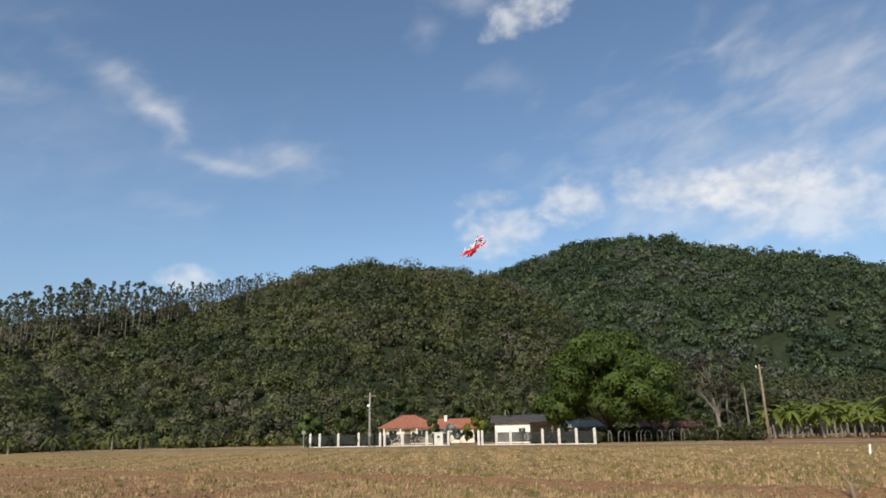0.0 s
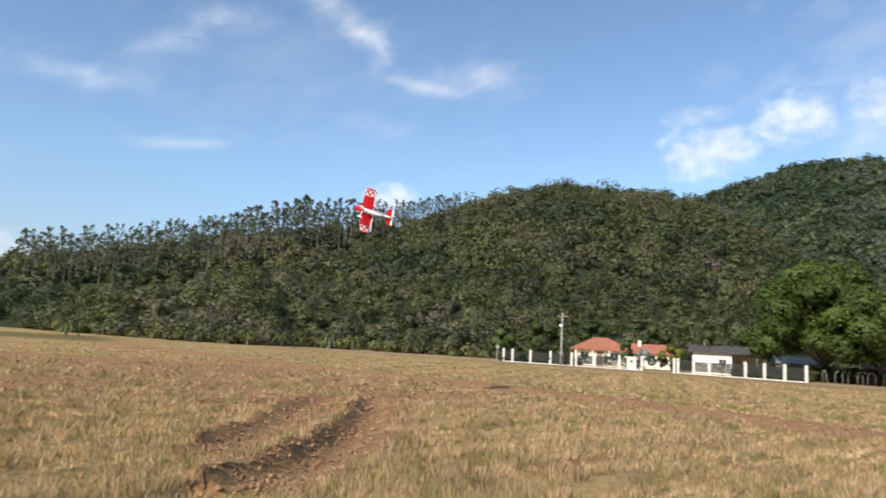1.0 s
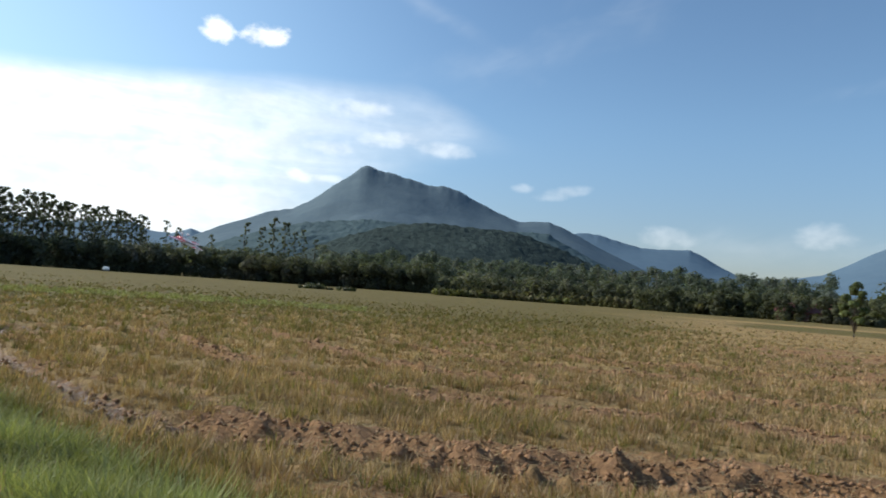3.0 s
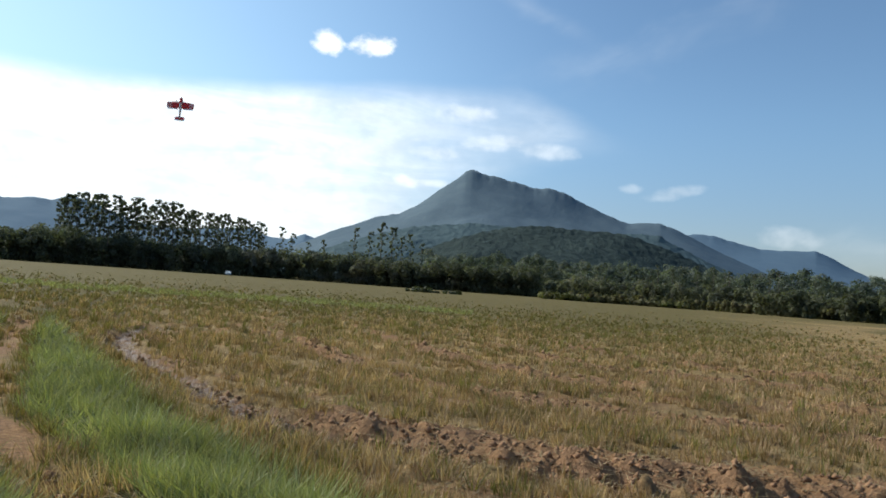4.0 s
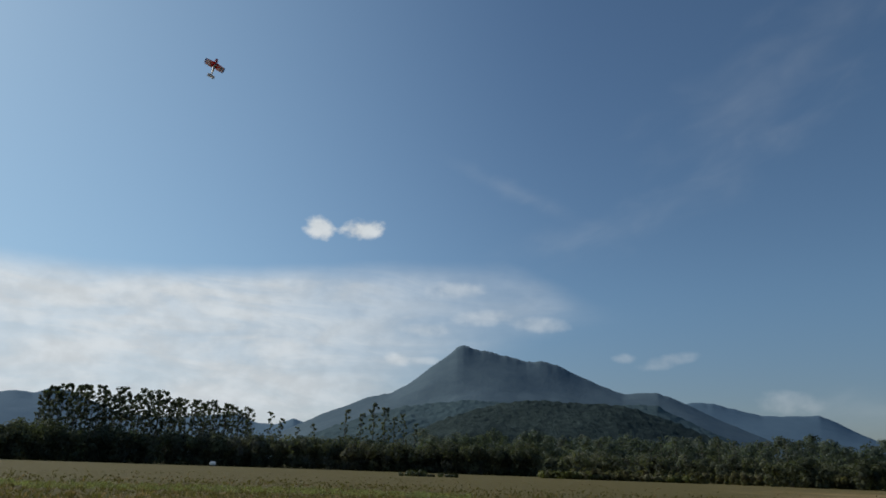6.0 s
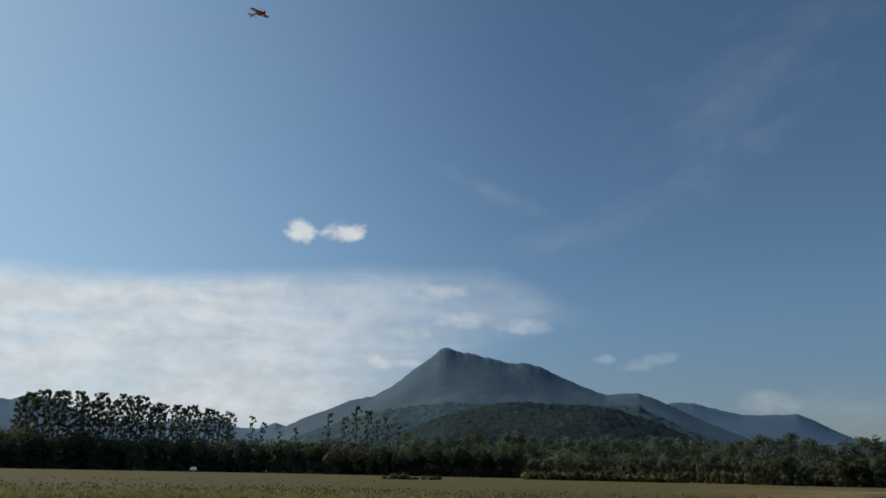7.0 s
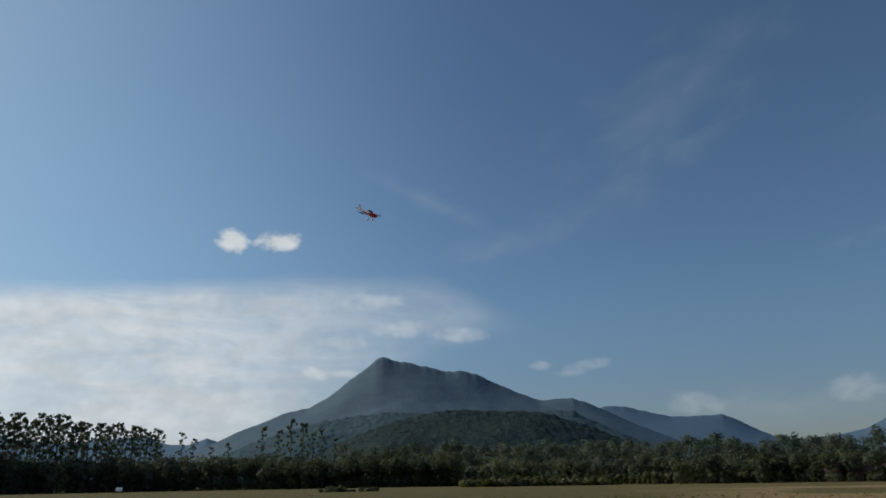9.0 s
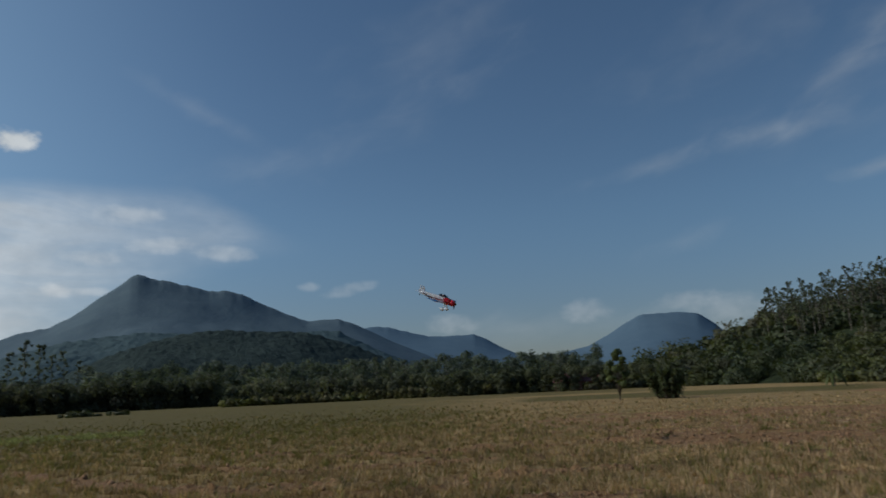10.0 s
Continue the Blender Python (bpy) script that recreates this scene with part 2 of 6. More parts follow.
def field_material():
    m, n, b = material("harvested_field", 0.9, 0.0, 0.15)
    p = world_pos(n)
    zone = attribute(n, "zone")
    sep = n.add("ShaderNodeSeparateColor")
    m.node_tree.links.new(zone, sep.inputs[0])
    soil, green, wet = sep.outputs[0], sep.outputs[1], sep.outputs[2]
    turn = n.add("ShaderNodeMapping")
    turn.inputs["Rotation"].default_value = (0, 0, radians(28))
    turn.inputs["Scale"].default_value = (1.0, 0.07, 1.0)
    n.put(turn.inputs["Vector"], p)
    rows = n.noise(turn.outputs[0], 0.85, 5.0, 0.62)
    patch = n.noise(p, 0.11, 4.0, 0.6)
    mid = n.noise(p, 0.9, 4.0, 0.6)
    grain = n.noise(p, 11.0, 5.0, 0.75)
    straw = n.mix(n.ramp(grain, 0.3, 0.72), (0.29, 0.185, 0.075), (0.56, 0.385, 0.17))
    straw = n.mix(n.ramp(mid, 0.42, 0.7, 0.0, 0.55), straw, (0.23, 0.155, 0.07))
    olive = n.mix(n.ramp(grain, 0.3, 0.7), (0.082, 0.066, 0.019), (0.20, 0.158, 0.05))
    earth = n.mix(n.ramp(grain, 0.3, 0.75), (0.19, 0.105, 0.047), (0.50, 0.285, 0.13))
    earth = n.mix(n.ramp(mid, 0.35, 0.65, 0.0, 0.6), earth, (0.26, 0.15, 0.086))
    grass = n.mix(n.ramp(grain, 0.3, 0.7), (0.06, 0.068, 0.02), (0.17, 0.18, 0.055))
    g = n.math("ADD", green, n.math("MULTIPLY", n.math("SUBTRACT", patch, 0.5), 0.9))
    col = n.mix(n.ramp(g, 0.1, 0.75), straw, olive)
    col = n.mix(n.ramp(rows, 0.40, 0.60, 0.55, 0.0), col, n.mix(n.ramp(grain, 0.3, 0.7), (0.085, 0.064, 0.025), (0.19, 0.14, 0.056)))
    col = n.mix(n.ramp(green, 0.8, 1.0), col, grass)
    s = n.math("ADD", soil, n.math("ADD", n.math("MULTIPLY", n.math("SUBTRACT", rows, 0.5), 2.4), n.math("MULTIPLY", n.math("SUBTRACT", mid, 0.5), 0.8)))
    s = n.math("MULTIPLY", n.ramp(s, 0.28, 0.62), n.ramp(green, 0.75, 0.95, 1.0, 0.15))
    col = n.mix(s, col, earth)
    col = n.mix(n.math("MULTIPLY", wet, 0.85), col, (0.17, 0.115, 0.085))
    n.put(b.inputs["Base Color"], col)
    n.put(b.inputs["Roughness"], n.ramp(n.math("SUBTRACT", wet, n.math("MULTIPLY", grain, 0.4)), 0.1, 0.6, 0.95, 0.32))
    k = n.add("ShaderNodeBump")
    k.inputs["Strength"].default_value, k.inputs["Distance"].default_value = 0.9, 0.09
    n.put(k.inputs["Height"], n.math("ADD", grain, n.math("MULTIPLY", rows, 0.7)))
    n.put(b.inputs["Normal"], k.outputs[0])
    return m


def slope_material(name, low, high, scale, relief):
    """A wooded slope far off: crowns read as mottling."""
    m, n, b = material(name, 0.95, 0.0, 0.05)
    p = obj_coord(n)
    big, mid, small = n.noise(p, scale * 0.12, 5.0, 0.6), n.noise(p, scale, 5.0, 0.65), n.noise(p, scale * 5, 3.0)
    f = n.math("ADD", n.math("MULTIPLY", mid, 0.55), n.math("ADD", n.math("MULTIPLY", big, 0.3), n.math("MULTIPLY", small, 0.15)))
    n.put(b.inputs["Base Color"], n.mix(n.ramp(f, 0.36, 0.64), low, high))
    k = n.add("ShaderNodeBump")
    k.inputs["Strength"].default_value, k.inputs["Distance"].default_value = 1.0, relief
    n.put(k.inputs["Height"], n.math("ADD", mid, n.math("MULTIPLY", small, 0.5)))
    n.put(b.inputs["Normal"], k.outputs[0])
    return m


FIELD = field_material()
LEAF = leaf_material("leaves")
FAR_LEAF = leaf_material("far_leaves", (1, 1, 1), 0.9, 0.4)
GUM_LEAF = leaf_material("gum_leaves", (0.95, 1.0, 0.95), 0.7, 0.42)
STRAW = leaf_material("dry_stalks", (1, 1, 1), 0.7, 0.3)
# Floor kept near black so gaps between the crowns read as shade.
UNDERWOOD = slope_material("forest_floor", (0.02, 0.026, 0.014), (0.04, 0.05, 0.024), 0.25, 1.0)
# Distance haze is put into these base colours, strongest on the pale range.
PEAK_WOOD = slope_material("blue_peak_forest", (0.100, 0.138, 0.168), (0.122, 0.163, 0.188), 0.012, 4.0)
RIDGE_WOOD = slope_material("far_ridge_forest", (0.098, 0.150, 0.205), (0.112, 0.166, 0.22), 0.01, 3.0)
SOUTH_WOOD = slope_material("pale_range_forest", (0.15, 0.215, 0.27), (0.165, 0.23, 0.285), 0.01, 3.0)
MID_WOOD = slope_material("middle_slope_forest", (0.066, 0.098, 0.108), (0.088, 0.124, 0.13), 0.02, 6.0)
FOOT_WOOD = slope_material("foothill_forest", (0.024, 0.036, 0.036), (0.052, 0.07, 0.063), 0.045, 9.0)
BARK = plain("bark", (0.085, 0.065, 0.05), 0.9, vary=0.45, scale=3.0, bump=0.02)
GUM_BARK = plain("gum_bark", (0.17, 0.145, 0.115), 0.85, vary=0.4, scale=1.2, bump=0.01)
GREY_BARK = plain("grey_bark", (0.19, 0.17, 0.145), 0.9, vary=0.4, scale=2.0, bump=0.01)
WHITEWASH = plain("whitewashed_wall", (0.80, 0.77, 0.70), 0.85, vary=0.12, scale=1.5)
POST_WHITE = plain("weathered_white_post", (0.60, 0.57, 0.51), 0.9, vary=0.2, scale=2.0)
CREAM = plain("cream_wall", (0.74, 0.68, 0.55), 0.85, vary=0.12, scale=1.5)
CLAY = plain("clay_roof_tiles", (0.33, 0.125, 0.075), 0.8, vary=0.35, scale=2.5, bump=0.02)
SLATE = plain("grey_fibre_roof", (0.075, 0.07, 0.068), 0.95, vary=0.3, scale=1.5, spec=0.08)
PALE_ROOF = plain("weathered_sheet_roof", (0.30, 0.28, 0.25), 0.95, vary=0.3, scale=1.5, spec=0.08)
DARK = plain("dark_opening", (0.02, 0.02, 0.022), 0.5, vary=0.3)
GLASS = plain("window_glass", (0.03, 0.035, 0.04), 0.08, vary=0.1, spec=0.6)
CONCRETE = plain("concrete", (0.27, 0.26, 0.235), 0.9, vary=0.25, scale=1.5)
TIMBER = plain("weathered_timber", (0.24, 0.18, 0.13), 0.9, vary=0.35, scale=2.0)
STEEL = plain("galvanised_steel", (0.5, 0.5, 0.5), 0.45, 0.9, vary=0.15)
MESH_PANEL = plain("dark_fence_mesh", (0.02, 0.022, 0.02), 0.7, vary=0.3, scale=2.0)
GRAVEL = plain("road_gravel", (0.34, 0.30, 0.26), 0.95, vary=0.25, scale=2.0, bump=0.02)
RED_SHEET = plain("rusty_red_roof", (0.13, 0.055, 0.048), 0.8, vary=0.35, scale=0.8)
PINKWALL = plain("brick_gable", (0.20, 0.11, 0.085), 0.85, vary=0.25, scale=2.0)


# ---------- mesh helpers ----------
def mesh_from(name, verts, faces, mat=None, tone=None, smooth=False, layer="tone", normals=None):
    """One mesh from vertex and face arrays; tone: a colour for each vertex."""
    me = bpy.data.meshes.new(name)
    verts, faces = np.asarray(verts, np.float32), np.asarray(faces, np.int32)
    k = faces.shape[1]
    me.vertices.add(len(verts))
    me.vertices.foreach_set("co", verts.ravel())
    me.loops.add(faces.size)
    me.loops.foreach_set("vertex_index", faces.ravel())
    me.polygons.add(len(faces))
    me.polygons.foreach_set("loop_start", np.arange(0, faces.size, k, dtype=np.int32))
    me.polygons.foreach_set("loop_total", np.full(len(faces), k, np.int32))
    if smooth:
        me.polygons.foreach_set("use_smooth", np.ones(len(faces), bool))
    me.update(calc_edges=True)
    if tone is not None:
        at_ = me.color_attributes.new(layer, "FLOAT_COLOR", "POINT")
        c = np.ones((len(verts), 4), np.float32)
        c[:, :3] = tone
        at_.data.foreach_set("color", c.ravel())
    if normals is not None:                 # leaves shade with the crown that they belong to
        me.polygons.foreach_set("use_smooth", np.ones(len(faces), bool))
        me.normals_split_custom_set_from_vertices(normals)
    if mat:
        me.materials.append(mat)
    return me


def thing(name, label, category, m=None, group="", kind=""):
    ob = tagged(new(name), label, category, group, kind)
    ob.empty_display_size = 0.2
    if m is not None:
        ob.matrix_basis = m
    return ob


def hang(name, me, parent, label="", m=None):
    ob = new(name, me)
    ob.parent = parent
    if m is not None:
        ob.matrix_basis = m
    if label:
        ob["label"] = label
    return ob


def part(name, bm, mat, parent, label="", m=None, smooth=False):
    me = bpy.data.meshes.new(name)
    bmesh.ops.recalc_face_normals(bm, faces=bm.faces)
    if smooth:
        for f in bm.faces:
            f.smooth = True
    bm.to_mesh(me)
    bm.free()
    for k in (mat if isinstance(mat, (list, tuple)) else [mat]):
        me.materials.append(k)
    return hang(name, me, parent, label, m)


def box(bm, lo, hi, bevel=0.0):
    c = [(a + b) / 2 for a, b in zip(lo, hi)]
    s = [b - a for a, b in zip(lo, hi)]
    got = bmesh.ops.create_cube(bm, size=1.0, matrix=Matrix.LocRotScale(c, None, s))
    if bevel:
        edges = list({e for v in got["verts"] for e in v.link_edges})
        bmesh.ops.bevel(bm, geom=edges, offset=bevel, segments=1, affect="EDGES")
    return bm


def tube(bm, points, radii, sides=8):
    """A tapered tube through points."""
    rings = []
    for i, p in enumerate(points):
        p = Vector(p)
        d = (Vector(points[min(i + 1, len(points) - 1)]) - Vector(points[max(i - 1, 0)])).normalized()
        u = d.cross(Vector((0.31, 0.95, 0.07))).normalized()
        w = d.cross(u)
        r = radii[i]
        rings.append([bm.verts.new(p + u * (r * math.cos(2 * math.pi * k / sides)) + w * (r * math.sin(2 * math.pi * k / sides))) for k in range(sides)])
    for a, b in zip(rings, rings[1:]):
        for k in range(sides):
            bm.faces.new((a[k], a[(k + 1) % sides], b[(k + 1) % sides], b[k]))
    bm.faces.new(rings[0][::-1])
    bm.faces.new(rings[-1])
    return bm


RNG = np.random.default_rng(7)


def value_noise(x, y, seed=0):
    """Smooth 2D noise in 0..1 for arrays."""
    xi, yi = np.floor(x).astype(np.int64), np.floor(y).astype(np.int64)
    fx, fy = x - xi, y - yi
    fx, fy = fx * fx * (3 - 2 * fx), fy * fy * (3 - 2 * fy)

    def h(a, b):
        k = (a * 374761393 + b * 668265263 + seed * 974711) & 0x7FFFFFFF
        k = ((k ^ (k >> 13)) * 1274126177) & 0x7FFFFFFF
        return ((k ^ (k >> 16)) & 0xFFFF) / 65535.0

    return (h(xi, yi) * (1 - fx) + h(xi + 1, yi) * fx) * (1 - fy) + (h(xi, yi + 1) * (1 - fx) + h(xi + 1, yi + 1) * fx) * fy


def fractal(x, y, octaves=4, seed=0, gain=0.5):
    s, a, tot = 0.0, 1.0, 0.0
    for k in range(octaves):
        s = s + a * value_noise(x * 2 ** k, y * 2 ** k, seed + k)
        tot += a
        a *= gain
    return s / tot


def step(v, lo, hi):
    u = np.clip((v - lo) / (hi - lo), 0, 1)
    return u * u * (3 - 2 * u)


def along(x, y, line):
    """Distance to a polyline, signed by side (left positive), and the way along it."""
    best, sign, run = np.full(np.shape(x), 1e9), np.ones(np.shape(x)), np.zeros(np.shape(x))
    acc = 0.0
    for (x0, y0), (x1, y1) in zip(line, line[1:]):
        dx, dy = x1 - x0, y1 - y0
        ll = math.hypot(dx, dy)
        u = np.clip(((x - x0) * dx + (y - y0) * dy) / (ll * ll), 0, 1)
        d = np.hypot(x - x0 - u * dx, y - y0 - u * dy)
        s = np.sign(dx * (y - y0) - dy * (x - x0))
        near = d < best
        best, sign, run = np.where(near, d, best), np.where(near, s, sign), np.where(near, acc + u * ll, run)
        acc += ll
    return best, sign, run


# ---------- ground ----------
DIKE = [(-46, 52), (-29.8, 42.4), (-17.8, 33.5), (-8.2, 29.1), (0.2, 23.8), (5.6, 19.2), (9.5, 17.0), (16, 15)]
BERM_1 = [(-7.2, 18.2), (-6.0, 14.6), (-5.1, 11.8), (-4.3, 8.3), (-4.3, 6.6)]
BERM_2 = [(-8.2, 17.6), (-7.6, 14.6), (-6.4, 11.0), (-6.0, 9.0)]
RUT = [(-19.5, -7.2), (-17.6, -9.0), (-15.9, -9.8), (-14.2, -9.2), (-12.6, -8.2), (-10.5, -6.3), (-9.5, -5.1), (-8.3, -3.9), (-7.3, -2.6), (-6.9, -1.4), (-6.6, 0.2), (-6.5, 1.9), (-6.4, 3.6), (-5.9, 5.6), (-5.0, 8.2)]
ROUND = [(-60, -37), (-26, -16.2), (-15.1, -9.4), (-10.4, -6.2), (-8.2, -3.8), (-7.1, -1.8), (-6.6, 0.6), (-6.3, 3.4), (-5.6, 6.6), (-4.4, 10.5), (-2.0, 16.0)]
VERGE = [(-40, -31.0), (-14.4, -10.5), (-9.0, -5.6), (-6.6, -3.1), (-4.6, -0.8), (-3.0, 2.0), (-1.0, 3.6), (4.0, 4.0)]
PATHWAY = [(-16, -13.2), (-6.1, -5.5), (-4.6, -3.5), (-2.0, -0.5)]
BANK = [(-60, 92), (-30, 88), (-12, 80), (0, 75), (14, 67), (30, 63), (60, 52), (90, 40)]


def field_height(x, y, zones=False):
    r = np.hypot(x, y)
    c, s = math.cos(radians(28)), math.sin(radians(28))
    across, length = x * c - y * s, x * s + y * c          # stubble rows run along "length"
    near = step(70 - r, 0, 45)
    grassy = fractal(x * 0.35, y * 0.35, 3, 11)
    churn = step(fractal(across * 0.55, length * 0.06, 4, 5), 0.47, 0.64)
    h = 0.5 * (fractal(x * 0.02, y * 0.02, 3, 3) - 0.5)
    rows = np.sin(across * 2 * math.pi / 1.15 + 3 * fractal(x * 0.12, y * 0.12, 2, 9))
    # beyond the wheel rut the rows follow its bend
    yaw = np.degrees(np.arctan2(-x, y))
    bend = step(yaw, 44, 62)
    dr, sr, along_r = along(x, y, ROUND)
    out = dr * sr
    rows = rows * (1 - bend) + bend * np.sin(out * 2 * math.pi / 0.95 + 3 * fractal(x * 0.12, y * 0.12, 2, 9))
    swath = 0.5 + 0.5 * np.sin(out * 2 * math.pi / 2.9 - 1.0 + 2.4 * fractal(x * 0.09, y * 0.09, 2, 10))
    h = h + near * (0.03 * rows + 0.06 * (fractal(x * 1.6, y * 1.6, 3, 21) - 0.5))
    clod = np.abs(fractal(x * 3.2, y * 3.2, 3, 33, 0.6) - 0.5) * 2
    h = h + near * churn * (0.16 * clod - 0.04)
    soil = churn * (0.35 + 0.25 * rows)
    broken = bend * step(swath + 1.1 * (fractal(x * 0.8, y * 0.8, 3, 46) - 0.5), 0.66, 0.95) * step(30 - r, 0, 14) * step(out, 0.5, 1.2)
    track = np.exp(-((out - 0.25) / 0.85) ** 4) * step(yaw, 40, 60) * step(y, -4.0, -2.0)
    rough = np.maximum(0.8 * broken, track)
    h = h + rough * (0.17 * clod - 0.05)
    soil = np.maximum(soil * (1 - 0.5 * bend), rough)
    wet = np.zeros_like(x)
    # turned-up soil where the harvester wheeled round
    turned = step(-np.hypot((x + 17) * 0.75, (y - 20)) + 13 + 6 * (grassy - 0.5), 0, 5)
    h = h + near * turned * churn * (0.10 * clod - 0.03)
    soil = np.maximum(soil, turned * (0.6 + 0.75 * churn) * (0.75 + 0.5 * grassy))
    d, side, run = along(x, y, DIKE)
    h = h + 0.13 * np.exp(-(d / 0.7) ** 2)
    soil = np.maximum(soil, 1.15 * np.exp(-((d * side + 0.6) / 1.3) ** 2) * (0.6 + 0.9 * fractal(x * 0.4, y * 0.4, 2, 50)))
    strip = step(d * side, 0.5, 2.5) * step(r, 14, 22)
    for line, height in ((BERM_1, 0.19), (BERM_2, 0.13)):
        d, side, run = along(x, y, line)
        lump = 0.82 + 0.36 * value_noise(run * 2.3, run * 0 + 1.0, 4)
        fade = step(run, 0, 2.0)
        inner = d * side
        h = h + fade * height * lump * (np.exp(-((inner + 0.1) / 0.17) ** 2) - 0.45 * np.exp(-((inner - 0.42) / 0.3) ** 2))
        soil = np.maximum(soil, fade * np.exp(-((inner - 0.45) / 0.85) ** 2) * 1.05)
    d, side, run = along(x, y, RUT)
    cleat = np.sin(run * 2 * math.pi / 0.33 + 2.2 * np.abs(d))
    inrut = np.exp(-(d / 0.33) ** 4)
    h = h - inrut * (0.12 - 0.055 * cleat) + 0.045 * np.exp(-((d - 0.4) / 0.12) ** 2) * (0.4 + clod)
    soil = np.maximum(soil, step(0.3 - d + 0.5 * (grassy - 0.5), 0, 0.25))
    wet = np.maximum(wet, inrut * step(-1.8 - y, -1.0, 1.5) * (0.62 + 0.38 * cleat))
    wet = np.maximum(wet, 0.45 * track * clod)
    churned = step(2.2 - d, 0, 1.2) * step(fractal(x * 1.1, y * 1.1, 3, 44), 0.46, 0.64)
    h = h + churned * (0.09 * clod - 0.03)
    soil = np.maximum(soil, churned * 0.6)
    d, side, run = along(x, y, VERGE)
    green = np.maximum(step(d * -side, -0.3, 0.7) * step(32 - r, 0, 16), 0.14 * strip)
    soil = soil * (1 - 0.7 * strip)
    verge = step(d * -side, -0.3, 0.7)
    h = h + verge * (0.10 + 0.10 * (fractal(x * 0.9, y * 0.9, 3, 60) - 0.4))
    soil, wet = soil * (1 - verge), wet * (1 - verge)
    d, side, run = along(x, y, PATHWAY)
    trod = np.exp(-(d / 0.3) ** 2)
    h = h - 0.06 * trod
    green, soil = np.maximum(0, green - 1.1 * trod), np.maximum(soil, 0.6 * trod)
    # bank below the lane by the houses
    d, side, run = along(x, y, BANK)
    up = step(d * side, -1.5, 1.5)
    far = step(r, 30, 50)
    h = h + 0.06 * up * far
    soil = np.maximum(soil, far * np.exp(-((d * side) / 1.9) ** 2) * (0.4 + 0.9 * fractal(x * 0.22, y * 0.22, 3, 71)))
    soil = np.maximum(soil, 0.62 * step(-19 - yaw, 0, 5) * step(r, 62, 74))       # bare orange plot by the palms
    lawn = step(yaw, 58, 84) * step(r, 8, 42)
    green = np.maximum(green, 0.79 * lawn)
    bare = step(yaw, 48, 76) * step(19 - r, 0, 9) * (1 - verge)
    soil = np.maximum(soil, bare * (0.30 + 0.4 * churn))
    wet = np.maximum(wet, 0.12 * bare)
    green = np.maximum(green, 0.84 * step(r, 68, 80) * step(112 - r, 0, 8) * step(yaw, 38, 44) * step(70 - yaw, 0, 6))
    green = np.maximum(green, 0.62 * step(r, 112, 130) * step(yaw, 50, 60))
    soil = soil * (1 - 0.6 * lawn * step(r, 18, 60))
    h = h * (1 - step(r, 60, 100))
    if zones:
        return h, np.stack([np.clip(soil, 0, 1), np.clip(green, 0, 1), np.clip(wet, 0, 1)], -1)
    return h


def build_ground():
    fine, rest = np.linspace(-48, 150, 500), np.linspace(150, 312, 40)[1:-1]
    yaws = np.radians(np.concatenate([fine, rest]))
    rings = np.concatenate([[0.02, 1.0, 2.0, 3.0], np.geomspace(3.6, 110, 300), np.geomspace(118, 4900, 34)])
    rr, aa = np.meshgrid(rings, yaws, indexing="ij")
    x, y = -np.sin(aa) * rr, np.cos(aa) * rr
    x = x + 0.3 * (1 - step(rr, 0, 2))            # the hub of the sheet lies beside the eye, not under it
    z, zone = field_height(x, y, True)
    n, k = rr.shape
    verts = np.stack([x, y, z], -1).reshape(-1, 3)
    i, j = np.meshgrid(np.arange(n - 1), np.arange(k), indexing="ij")
    a, b, c, d = i * k + j, i * k + (j + 1) % k, (i + 1) * k + (j + 1) % k, (i + 1) * k + j
    faces = np.stack([a, d, c, b], -1).reshape(-1, 4)
    me = mesh_from("ground", verts, faces, FIELD, zone.reshape(-1, 3), True, "zone")
    if me.polygons[len(me.polygons) // 2].normal.z < 0:
        me.flip_normals()
    return tagged(new("ground", me), "harvested field of straw stubble and orange soil with wheel ruts", "field", kind="structure")


build_ground()


def ground_at(x, y):
    return float(field_height(np.array([float(x)]), np.array([float(y)]))[0])


# ---------- hills ----------
def curve_of(*pairs):
    k = np.array(pairs, float)
    k = k[np.argsort(k[:, 0])]
    return lambda yaw: np.interp(yaw, k[:, 0], k[:, 1])


A_TOP = curve_of((-46, 3.5), (-35, 3.6), (-25, 4.2), (-18, 5.8), (-12, 8.6), (-8, 11.2), (-5, 13.0), (-1, 13.9), (6, 14.5), (9.5, 14.0),
                 (12.3, 13.3), (15, 12.2), (20, 10.9), (26, 10.1), (33, 8.9), (40, 7.2), (44, 6.4), (48, 5.7), (51, 4.2), (55, 3.0), (60, 1.0))
A_RIDGE = curve_of((-46, 300), (-10, 330), (6, 340), (15, 310), (30, 270), (45, 262), (60, 275))
A_FOOT = curve_of((-46, 180), (-25, 160), (-10, 138), (5, 130), (12, 116), (25, 122), (33, 108), (38, 118), (42, 132), (46, 152), (52, 182), (60, 205))
B_TOP = curve_of((-60, 7.0), (-42, 8.4), (-33.6, 10.4), (-30.6, 11.5), (-27.7, 12.3), (-24, 12.9), (-20.6, 13.7), (-18.9, 14.6), (-15.8, 14.7),
                 (-12, 14.6), (-8.2, 13.5), (-5, 12.4), (0, 11.0), (8, 8.0), (14, 5.0))


